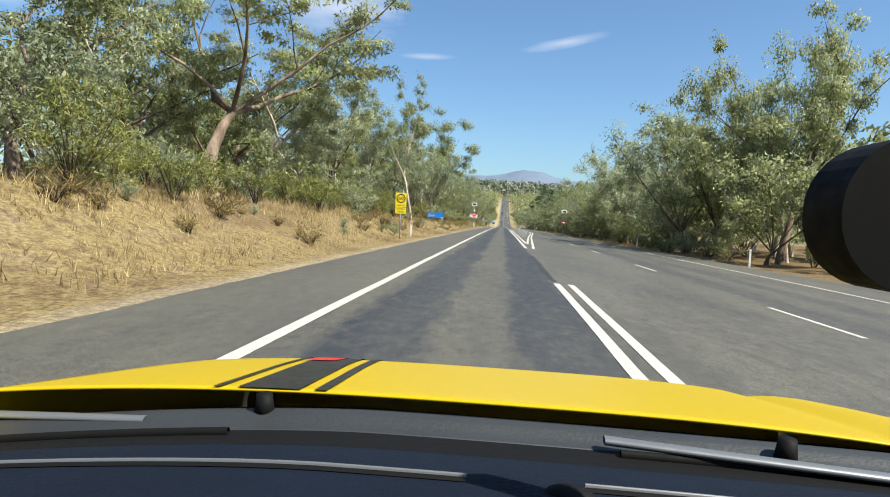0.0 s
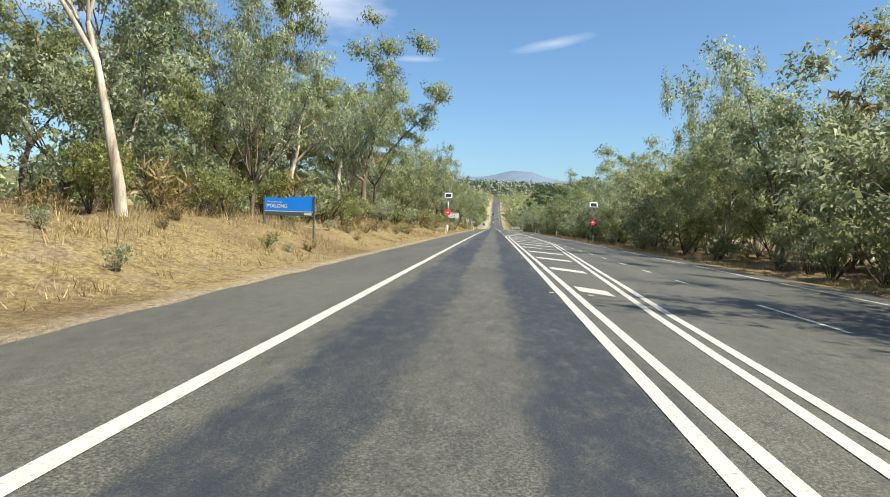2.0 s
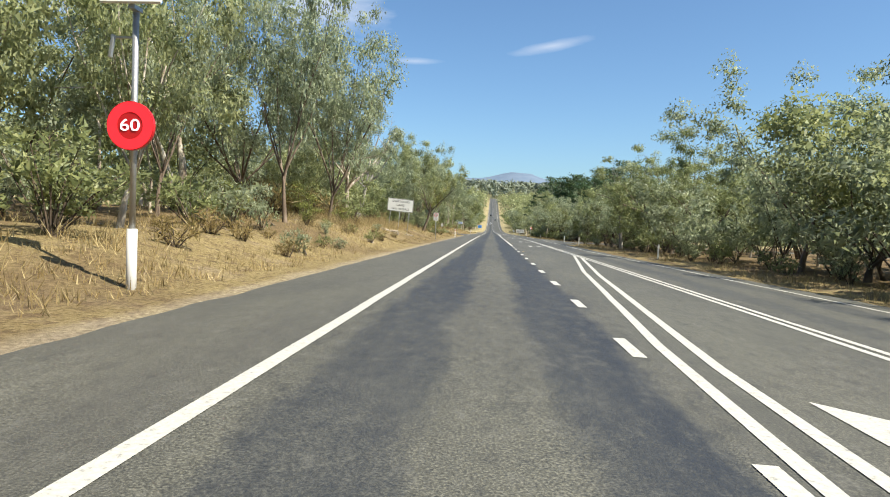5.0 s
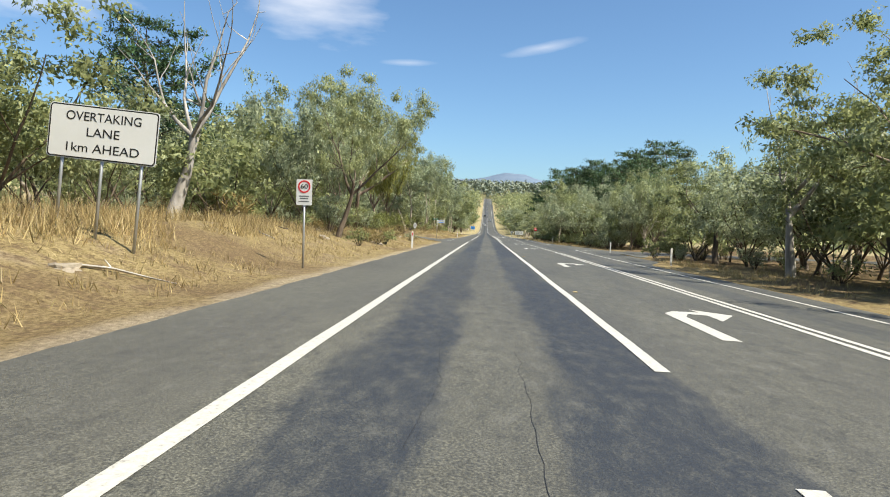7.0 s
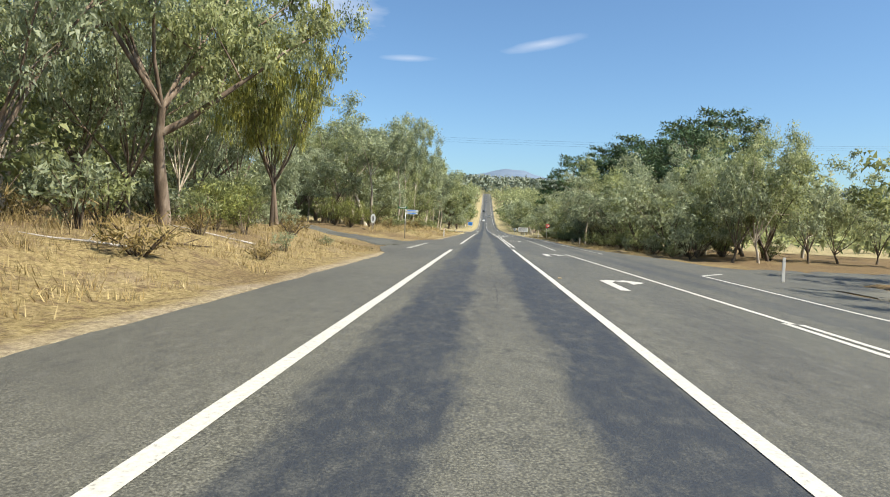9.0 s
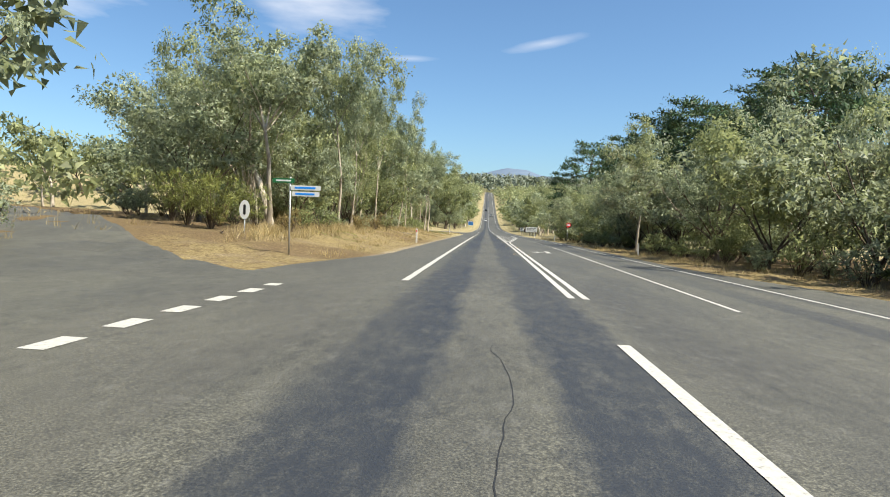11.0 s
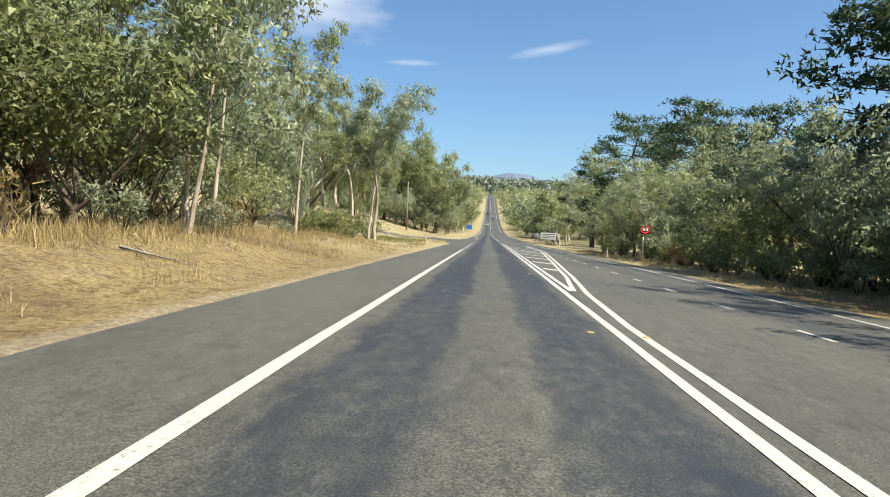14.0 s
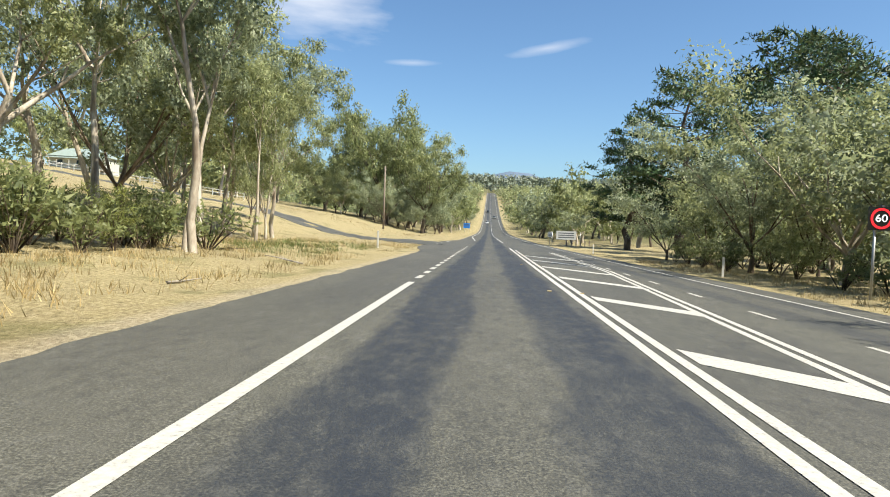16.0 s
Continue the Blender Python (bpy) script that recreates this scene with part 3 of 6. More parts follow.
def grow(rng, height, trunk_r, fork, lean, spread, limbs, depth, curl=0.25, up=0.35):
    """A branching skeleton: segments (a, b, ra, rb) and tips (point, way, size)."""
    segs, tips = [], []

    def branch(p, d, length, r, level):
        n = 5 if level == 0 else 4
        pts, rr = [p], [r]
        for k in range(n):
            d = (d + Vector((rng.gauss(0, curl), rng.gauss(0, curl), rng.gauss(0, curl * 0.5) + up * (0.25 if level else 0.0))) * 0.45).normalized()
            p = p + d * (length / n)
            pts.append(p)
            rr.append(r * (1 - 0.62 * (k + 1) / n))
            if level >= max(1, depth - 1) and k >= (1 if depth == 2 else 2):
                tips.append((p, d, length))
            if level and level < depth and k >= 1:
                side(p, d, length, rr[-1], level)
        for k in range(n):
            segs.append((pts[k], pts[k + 1], rr[k], rr[k + 1]))
        if level >= depth:
            tips.append((p, d, length))
            tips.append((pts[-2], d, length * 0.8))
        elif level:
            branch(p, (d + Vector((rng.gauss(0, .3), rng.gauss(0, .3), .1))).normalized(), length * 0.6, rr[-1], level + 1)
        else:
            turn = rng.uniform(0, 6.28)
            for k in range(limbs):
                a = turn + 6.283 * k / limbs + rng.uniform(-0.5, 0.5)
                t = spread * rng.uniform(0.6, 1.25)
                w = Vector((math.cos(a) * t, math.sin(a) * t, rng.uniform(0.55, 1.0))).normalized()
                j = rng.choice((n, n, n - 1)) if k else n
                branch(pts[j], w, height * (1 - fork) * rng.uniform(0.42, 0.68), max(rr[j] * rng.uniform(0.55, 0.8), 0.03), 1)

    def side(p, d, length, r, level):
        a = Vector((rng.gauss(0, 1), rng.gauss(0, 1), rng.gauss(0.15, 0.6))).normalized()
        w = (d * 0.55 + a * 0.85).normalized()
        branch(p, w, length * rng.uniform(0.38, 0.6), r * 0.62, level + 1)

    branch(Vector((0, 0, -0.35)), Vector((lean[0], lean[1], 1)).normalized(), height * fork, trunk_r, 0)
    return segs, tips


def wood_mesh(name, segs, material, least=0.026):
    verts, faces = [], []
    for a, b, ra, rb in segs:
        if ra < least:
            continue
        sides = 8 if ra > 0.09 else (5 if ra > 0.035 else 3)
        d = (b - a).normalized()
        u = d.orthogonal().normalized()
        v = d.cross(u)
        base = len(verts)
        for p, r in ((a - d * ra * 0.3, ra), (b, rb)):
            for k in range(sides):
                t = 2 * math.pi * k / sides
                verts.append(p + (u * math.cos(t) + v * math.sin(t)) * r)
        for k in range(sides):
            j = (k + 1) % sides
            faces.append((base + k, base + j, base + sides + j, base + sides + k))
    me = bpy.data.meshes.new(name)
    me.from_pydata(verts, [], faces)
    me.polygons.foreach_set("use_smooth", [True] * len(faces))
    me.materials.append(material)
    return me


def leaf_mesh(name, centres, ways, length, width, material, rng, faces_out=None, grow_by=None):
    """Single leaves and small sprays as pointed three-cornered blades; faces_out: the way that each blade's face turns."""
    n = len(centres)
    c, d = np.array(centres, float), np.array(ways, float)
    d /= np.linalg.norm(d, axis=1, keepdims=True) + 1e-9
    s = np.cross(d, rng.normal(size=(n, 3)) if faces_out is None else np.array(faces_out) + rng.normal(0, 0.45, (n, 3)))
    s /= np.linalg.norm(s, axis=1, keepdims=True) + 1e-9
    if faces_out is not None:
        s[(np.cross(s, d) * faces_out).sum(1) < 0] *= -1
    ln = length * rng.uniform(0.6, 1.35, (n, 1))
    wd = width * rng.uniform(0.7, 1.3, (n, 1))
    if grow_by is not None:
        ln, wd = ln * grow_by[:, None], wd * grow_by[:, None]
    v = np.stack([c - s * wd, c + s * wd, c + d * ln], 1).reshape(-1, 3)
    me = bpy.data.meshes.new(name)
    me.vertices.add(3 * n)
    me.vertices.foreach_set("co", v.ravel())
    me.loops.add(3 * n)
    me.loops.foreach_set("vertex_index", np.arange(3 * n))
    me.polygons.add(n)
    me.polygons.foreach_set("loop_start", np.arange(0, 3 * n, 3))
    me.polygons.foreach_set("loop_total", np.full(n, 3))
    me.materials.append(material)
    me.update(calc_edges=True)
    if faces_out is not None:
        # rounded normals: every spray shades as part of its clump
        me.polygons.foreach_set("use_smooth", [True] * n)
        flat = np.cross(s, d)
        nn = np.array(faces_out) * 0.9 + flat * 0.55
        nn /= np.linalg.norm(nn, axis=1, keepdims=True) + 1e-9
        me.normals_split_custom_set(np.repeat(nn, 3, axis=0).tolist())
    return me


def crown_points(rng, tips, clumps, leaves, size, flat=0.7, droop=0.8, fill=0.35):
    """Leaves in domed clumps at chosen branch tips; every clump is a heap of smaller tufts with a flattish underside."""
    order = rng.permutation(len(tips))
    chosen = []
    for k in order:
        p = np.array(tips[k][0])
        if all(((p - q) ** 2).sum() > (0.72 * size) ** 2 for q in chosen):
            chosen.append(p)
        if len(chosen) == clumps:
            break
    cs, ws, fs, ks = [], [], [], []
    for p in chosen:
        r = size * rng.uniform(0.62, 1.25)
        k = max(12, int(leaves * (r / size) ** 2))
        tufts_ = rng.normal(size=(7, 3))
        tufts_ /= np.linalg.norm(tufts_, axis=1, keepdims=True)
        tufts_[:, 2] = np.where(tufts_[:, 2] < 0, tufts_[:, 2] * 0.45, tufts_[:, 2])
        tufts_ *= rng.uniform(0.35, 0.8, (7, 1))
        which = rng.integers(0, 7, k)
        g = rng.normal(size=(k, 3))
        g /= np.linalg.norm(g, axis=1, keepdims=True)
        rho = rng.uniform(fill, 1.0, (k, 1)) ** 0.6
        q = tufts_[which] * r + g * rho * r * rng.uniform(0.32, 0.5, 7)[which][:, None]
        q[:, 2] *= flat
        cs.append(p + q)
        out = g * 0.75 + tufts_[which] * 0.7
        out[:, 2] += 0.1
        fs.append(out / (np.linalg.norm(out, axis=1, keepdims=True) + 1e-9))
        w = rng.normal(size=(k, 3)) + g * 0.5
        w[:, 2] -= droop
        ws.append(w)
        heart = np.ones(k)
        heart[:max(2, k // 8)] = 1.7
        q[:max(2, k // 8)] *= 0.5
        cs[-1] = p + q
        ks.append(heart)
    return np.concatenate(cs), np.concatenate(ws), np.concatenate(fs), np.concatenate(ks)


PROTO = {}


def make_tree(kind, seed, height, trunk_r, fork, lean, spread, limbs, depth, clumps, leaves, size, leaf, width, leaf_mat, bark, flat=0.7, droop=0.8, curl=0.25):
    rng, nrng = random.Random(seed), np.random.default_rng(seed)
    segs, tips = grow(rng, height, trunk_r, fork, lean, spread, limbs, depth, curl)
    wood = wood_mesh("trunk", segs, bark, 0.055 if kind == "back_gum" else 0.02)
    top = max(max(b.z for _, b, _, _ in segs), 1.0)
    crown = None
    if not clumps:
        wood, crown = wood_mesh("trunk", segs[:5], bark), wood_mesh("limbs", segs[5:], bark, 0.012)
    if clumps:
        cs, ws, fs, ks = crown_points(nrng, tips, clumps, leaves, size, flat, droop)
        crown = leaf_mesh("crown", cs, ws, leaf, width, leaf_mat, nrng, fs, ks)
        top = float(np.quantile(cs[:, 2], 0.995))
        reach = float(np.quantile(np.hypot(cs[:, 0], cs[:, 1]), 0.93))
    else:
        reach = max(math.hypot(b.x, b.y) for _, b, _, _ in segs)
    PROTO.setdefault(kind, []).append((wood, crown, top, reach))


def make_pine(kind, seed, height):
    """A broad old pine: rounded, tiered, dense."""
    rng, nrng = random.Random(seed), np.random.default_rng(seed)
    segs, tips = [], []
    p = Vector((0, 0, -0.3))
    n = 12
    for k in range(n):
        q = Vector((rng.gauss(0, 0.12), rng.gauss(0, 0.12), height * 0.95 * (k + 1) / n))
        segs.append((p, q, 0.30 * (1 - k / n) + 0.03, 0.30 * (1 - (k + 1) / n) + 0.03))
        p = q
        h = (k + 1) / n
        if h < 0.2:
            continue
        reach = height * 0.30 * math.sqrt(max(1 - ((h - 0.45) / 0.60) ** 2, 0.05))
        for b in range(7):
            a = rng.uniform(0, 6.283)
            r = reach * rng.uniform(0.6, 1.15)
            e = q + Vector((math.cos(a) * r, math.sin(a) * r, r * rng.uniform(0.05, 0.45)))
            segs.append((q, e, 0.06 * (1.1 - h) + 0.015, 0.012))
            for u in (0.6, 1.0):
                tips.append((q.lerp(e, u) + Vector((0, 0, rng.uniform(0.0, 0.3))), e - q, r))
    wood = wood_mesh("trunk", segs, BARK_DARK)
    cs, ws, fs, ks = crown_points(nrng, tips, 110, 150, 1.3, 0.6, -0.5)
    PROTO.setdefault(kind, []).append((wood, leaf_mesh("crown", cs, ws, 0.26, 0.055, LEAF_PINE, nrng, fs, ks), height + 0.3, height * 0.29))


def make_bush(kind, seed, height, radius, count, leaf, width, leaf_mat, bark=BARK_DARK, droop=-0.6, clumps=18):
    rng, nrng = random.Random(seed), np.random.default_rng(seed)
    segs, tips = [], []
    for k in range(clumps // 2):
        a, r = rng.uniform(0, 6.283), radius * rng.uniform(0.2, 0.85)
        q = Vector((math.cos(a) * r, math.sin(a) * r, height * rng.uniform(0.45, 0.9)))
        mid = q * 0.5 + Vector((rng.gauss(0, 0.06), rng.gauss(0, 0.06), 0.05))
        segs += [(Vector((0, 0, -0.15)), mid, 0.028, 0.018), (mid, q, 0.018, 0.008)]
        for u in (0.4, 0.65, 0.85, 1.0):
            tips.append((q * u, q, 1.0))
    wood = wood_mesh("stem", segs, bark, 0.004)
    cs, ws, fs, ks = crown_points(nrng, tips, clumps, count / (clumps * 0.8), radius * 0.46 * math.sqrt(18 / clumps), 0.85, droop)
    cs[:, 2] = np.maximum(cs[:, 2], 0.03)
    PROTO.setdefault(kind, []).append((wood, leaf_mesh("foliage", cs, ws, leaf, width, leaf_mat, nrng, fs, ks), height, radius))


for s in (11, 12, 13, 14):      # tall open gums with pale limbs
    make_tree("tall_gum", s, 15, 0.33, 0.40, (0.12 * (s % 3 - 1), 0.05), 0.75, 4, 3, 32, 400, 1.3, 0.16, 0.046, LEAF_GUM if s % 2 else LEAF_GREY, BARK_PALE)
for s in (21, 22, 23):          # spreading dark-barked gums
    make_tree("spreading_gum", s, 13, 0.36, 0.33, (0.18, -0.1), 1.15, 5, 3, 34, 380, 1.3, 0.16, 0.046, LEAF_BOX if s % 2 else LEAF_GUM, BARK_DARK, curl=0.36)
for s in (25, 26):              # old wide gums with bare crooked limbs below thin clumps
    make_tree("old_gum", s, 14, 0.40, 0.30, (0.16, -0.1), 1.35, 5, 3, 48, 360, 1.15, 0.15, 0.040, LEAF_GUM, BARK_LIMB, flat=0.55, curl=0.40)
for s in (28, 29):              # broad dense-crowned gums
    make_tree("broad_gum", s, 20, 0.45, 0.20, (0.06, 0.03), 0.75, 7, 2, 70, 240, 2.4, 0.40, 0.095, LEAF_BOX if s % 2 else LEAF_GUM, BARK_DARK, flat=0.8)
for s in (18, 19, 17):          # high dense crowns on forked trunks
    make_tree("crown_gum", s, 16, 0.40, 0.28, (0.08, 0.02), 1.05, 7, 2, 72, 440, 1.65, 0.19, 0.055, (LEAF_GREY, LEAF_BOX, LEAF_GUM)[s - 17], BARK_PALE if s == 17 else BARK_LIMB, flat=0.72, curl=0.32)
make_tree("yellowing_gum", 27, 10, 0.17, 0.24, (0.05, 0.0), 0.8, 8, 2, 52, 330, 1.05, 0.20, 0.032, LEAF_YELLOW, BARK_DARK, flat=1.4, droop=3.0)
for s in (31, 32, 33, 34):      # bushy young gums, leafy to near the ground
    make_tree("bushy_gum", s, 8.5, 0.16, 0.13, (0.08, 0.04), 0.66, 7, 2, 34, 215, 1.15, 0.165, 0.049, (LEAF_BOX, LEAF_GREY, LEAF_GUM, LEAF_GREY)[s - 31], BARK_DARK, flat=0.85)
for s in (44, 45, 46, 47):      # the same, grown tall
    make_tree("leafy_gum", s, 13, 0.24, 0.17, (0.06, 0.04), 0.62, 9, 2, 62, 260, 1.4, 0.175, 0.051, (LEAF_GREY, LEAF_GUM, LEAF_GREY, LEAF_GUM)[s - 44], BARK_PALE if s % 2 else BARK_LIMB, flat=0.9)
for s in (48, 49, 50):          # the same, waist to head high
    make_tree("young_gum", s, 4.5, 0.07, 0.10, (0.08, 0.04), 0.62, 6, 2, 20, 120, 0.75, 0.145, 0.042, (LEAF_GREY, LEAF_BOX, LEAF_GUM)[s - 48], BARK_DARK, flat=0.9)
make_tree("tan_gum", 38, 8.5, 0.16, 0.13, (0.08, 0.04), 0.66, 7, 2, 34, 215, 1.15, 0.165, 0.049, LEAF_TAN, BARK_DARK, flat=0.85)
for s in (41, 42, 43):          # slender saplings
    make_tree("slender_gum", s, 12, 0.13, 0.5, (0.06 * (s - 42), 0.03), 0.50, 4, 2, 28, 260, 1.0, 0.15, 0.042, LEAF_GREY if s % 2 else LEAF_GUM, BARK_PALE, flat=0.95)
for s in (51, 52):              # dead, bare
    make_tree("dead_gum", s, 9.5, 0.34, 0.30, (0.1, 0.0), 1.2, 5, 4, 0, 0, 0, 0, 0, None, BARK_DEAD, curl=0.42)
for s in (35, 36, 37):          # fewer, larger sprays for trees that stand well back
    make_tree("back_gum", s, 13, 0.26, 0.34, (0.08, 0.04), 0.85, 5, 2, 22, 64, 2.0, 0.52, 0.17, (LEAF_GUM, LEAF_GREY, LEAF_BOX)[s - 35], BARK_PALE if s % 2 else BARK_DARK, flat=0.75)
make_tree("dying_gum", 61, 12, 0.2, 0.45, (0.0, 0.05), 0.6, 4, 3, 24, 90, 0.95, 0.30, 0.06, LEAF_RUST, BARK_PALE)
for s in (71, 72):
    make_pine("pine", s, 12.5)
for s in (81, 82):
    make_bush("wattle_bush", s, 1.7, 1.0, 1500, 0.15, 0.016, LEAF_WATTLE)
for s in (83, 84):
    make_bush("grey_bush", s, 1.6, 1.05, 800, 0.15, 0.034, LEAF_GREY)
make_bush("green_bush", 85, 1.3, 1.1, 800, 0.15, 0.036, LEAF_BOX)
for s in (91, 92):
    make_bush("big_wattle_bush", s, 2.8, 1.6, 3000, 0.16, 0.016, LEAF_WATTLE, clumps=34)
make_bush("big_grey_bush", 93, 2.8, 1.8, 2200, 0.16, 0.034, LEAF_GREY, clumps=34)
make_bush("big_green_bush", 94, 2.8, 1.9, 2200, 0.16, 0.036, LEAF_BOX, clumps=34)
make_bush("dry_bush", 86, 0.9, 0.8, 560, 0.22, 0.014, LEAF_RUST)

TREE_TAGS = {
    "tall_gum": ("tall_gum_tree", "tall pale-limbed gum tree with an open grey-green crown", "tree", "roadside gum trees"),
    "spreading_gum": ("spreading_gum_tree", "dark-barked spreading gum tree with crooked limbs", "tree", "roadside gum trees"),
    "broad_gum": ("broad_gum_tree", "broad gum tree with a dense rounded olive crown", "tree", "roadside gum trees"),
    "crown_gum": ("crowned_gum_tree", "large gum tree with a high leafy crown on dark limbs", "tree", "roadside gum trees"),
    "tan_gum": ("tan_gum_tree", "bushy gum tree with dull tan-olive leaves", "tree", "roadside gum trees"),
    "old_gum": ("old_gum_tree", "old wide gum tree with bare limbs under thin leaf clumps", "tree", "roadside gum trees"),
    "yellowing_gum": ("yellowing_gum_tree", "gum tree with long hanging yellow-green leaves", "tree", "roadside gum trees"),
    "bushy_gum": ("bushy_gum_tree", "bushy young gum tree, leafy almost to the ground", "tree", "roadside gum trees"),
    "leafy_gum": ("leafy_gum_tree", "tall leafy gum tree with grey-green foliage low down", "tree", "roadside gum trees"),
    "young_gum": ("young_gum_tree", "small young gum tree with leaves down to the grass", "tree", "roadside gum trees"),
    "slender_gum": ("slender_gum_tree", "slender pale-trunked gum sapling in dry grass", "tree", "roadside gum trees"),
    "back_gum": ("gum_tree", "grey-green gum tree standing back in the bush", "tree", "gum trees behind"),
    "dead_gum": ("dead_tree", "bare bleached dead gum tree with twisted limbs", "tree", "dead trees"),
    "dying_gum": ("dying_gum_tree", "thin gum tree with sparse rusty brown leaves", "tree", "roadside gum trees"),
    "pine": ("pine_tree", "dark green pine tree with tiered boughs", "tree", "pine trees"),
    "wattle_bush": ("wattle_shrub", "yellow-green wattle shrub on the dry bank", "shrub", "roadside shrubs"),
    "grey_bush": ("grey_green_shrub", "grey-green shrub growing in dry grass", "shrub", "roadside shrubs"),
    "green_bush": ("green_shrub", "low dense green shrub beside the trunks", "shrub", "roadside shrubs"),
    "dry_bush": ("dry_shrub", "low brown dried-out shrub on the verge", "shrub", "roadside shrubs"),
}
plant_rng = random.Random(5)


def plant(kind, x, y, height, which=None, turn=None, wide=1.0, lean=0.0, radius=0.0):
    """Sets one plant on the ground, scaled to a height and, if given, to a crown radius."""
    if kind == "bushy_gum":
        kind = "young_gum" if height < 6 else "leafy_gum" if height > 9.4 else kind
    tags = TREE_TAGS[kind]
    if kind.endswith("_bush") and kind != "dry_bush" and height > 1.9:
        kind = "big_" + kind
    protos = PROTO[kind]
    wood, crown, top, reach = protos[plant_rng.randrange(len(protos)) if which is None else which % len(protos)]
    name, label, cat, group = tags
    ob = tagged(new(name), label, cat, group)
    ob.empty_display_size = 0.3
    k = height / top
    wide = radius / (reach * k) if radius else wide
    a = plant_rng.uniform(0, 360) if turn is None else turn
    ob.matrix_basis = pose(x, y, ground_z(x, y) - 0.02, 0, lean, 0) @ pose(0, 0, 0, 0, 0, a) @ Matrix.Diagonal((k * wide, k * wide, k, 1))
    for nm, me in (("trunk" if not kind.endswith("bush") else "stem", wood), ("limbs" if kind == "dead_gum" else "crown" if not kind.endswith("bush") else "foliage", crown)):
        if me:
            p = new(nm, me)
            p.parent = ob
    return ob


PLACED = []


def free(x, y, gap):
    if any((x - a) ** 2 + (y - b) ** 2 < gap * gap for a, b in PLACED):
        return False
    PLACED.append((x, y))
    return True


def hero(kind, x, y, height, **more):
    PLACED.append((x, y))
    return plant(kind, x, y, height, **more)


def belt(kinds, xs, ys, heights, count, gap, clear=()):
    """Bush between two lines along the road, thinned where side roads run."""
    made = tries = 0
    while made < count and tries < count * 30:
        tries += 1
        x, y = plant_rng.uniform(*xs), plant_rng.uniform(*ys)
        if any(x0 < x < x1 and y0 < y < y1 for x0, x1, y0, y1 in clear):
            continue
        if free(x, y, gap):
            plant(plant_rng.choice(kinds), x, y, plant_rng.uniform(*heights), wide=plant_rng.uniform(0.9, 1.2))
            made += 1


# driving side
hero("old_gum", -14.2, 31, 15.5, which=0, turn=20, radius=10.5)
hero("old_gum", -19.5, 24, 14.5, which=1, turn=120, radius=7)
hero("tall_gum", -14.6, 55, 14.5, which=1, turn=140, radius=4.5)
hero("tall_gum", -8.9, 63.5, 14.0, which=2, turn=60, radius=3.4)
hero("spreading_gum", -14.0, 53, 10.0, which=1, turn=200, radius=4.5)
hero("spreading_gum", -14.5, 87, 16.0, which=2, turn=310, radius=6)
hero("crown_gum", -11.8, 107, 17.5, which=0, turn=80, radius=7.8)
hero("spreading_gum", -12.3, 115, 11.0, which=0, turn=250, radius=5)
for x, y, h, k, r in ((-10.4, 76, 10, 2, 3.6), (-10.2, 92, 10.5, 0, 3.6), (-10.2, 121, 8.5, 2, 3.2), (-9.8, 133, 10, 1, 3.4)):
    hero("bushy_gum", x, y, h, which=k, radius=r)
hero("bushy_gum", -13.0, 131, 9.0, which=2, radius=3.4)
hero("bushy_gum", -12.0, 139, 10.5, which=0, radius=3.2)
hero("bushy_gum", -9.6, 146, 13.5, which=0, turn=30, radius=4.2)
hero("bushy_gum", -9.4, 153.5, 12.5, which=2, turn=130, radius=3.8)
hero("crown_gum", -10.9, 164.0, 11.8, which=2, turn=100, radius=5.8)
hero("bushy_gum", -13.5, 160.5, 7.5, which=2, radius=3.0)
hero("pine", -24, 200, 14, which=0)
hero("dead_gum", -14.8, 185.7, 15.0, which=0, turn=0, radius=8.5)
hero("spreading_gum", -7.8, 189.4, 8.2, which=1, turn=40, lean=9, radius=3.2)
hero("bushy_gum", -10.0, 191.5, 8.6, which=1, turn=170, radius=3.4)
for x, y, h, k, r in ((-10.5, 202, 9.8, 0, 4.0), (-15.5, 209, 11, 3, 4.5), (-18, 216, 13, 0, 5), (-13.5, 196, 9, 2, 3.5)):
    hero("bushy_gum", x, y, h, which=k, radius=r)
hero("yellowing_gum", -9.7, 217.6, 10.0, which=0, radius=3.2)
hero("crown_gum", -11.2, 211.0, 13.5, which=1, turn=20, radius=5.2)
hero("bushy_gum", -12.0, 225.5, 16.0, which=0, turn=50, radius=5.4)
hero("bushy_gum", -14.0, 213.5, 11.5, which=2, radius=4.2)
for x, y, h, k, r in ((-20.5, 240.5, 16, 0, 6), (-14.2, 233.6, 6.8, 1, 2.5), (-19, 230, 12, 0, 4.5), (-23, 236, 13, 2, 5), (-17, 224, 12, 3, 4), (-27, 228, 13, 1, 5), (-30, 240, 13, 0, 5), (-14.5, 259, 10.5, 1, 3.2), (-18.5, 268, 12, 3, 3.6), (-22, 268, 13, 3, 4.5), (-28, 276, 13, 0, 5), (-16, 272, 12, 3, 3.6)):
    hero("bushy_gum", x, y, h, which=k, radius=r)
for x, y, h, k in ((-9.9, 262, 12.5, 0), (-10.5, 268, 13.5, 2), (-9.6, 274, 13.0, 1), (-12, 280, 14, 0), (-9.2, 284.7, 13.5, 2), (-10.0, 286.2, 12.5, 1), (-11.5, 292, 13, 0), (-10.2, 299, 12.5, 1)):
    hero("slender_gum", x, y, h, which=k, radius=2.5)
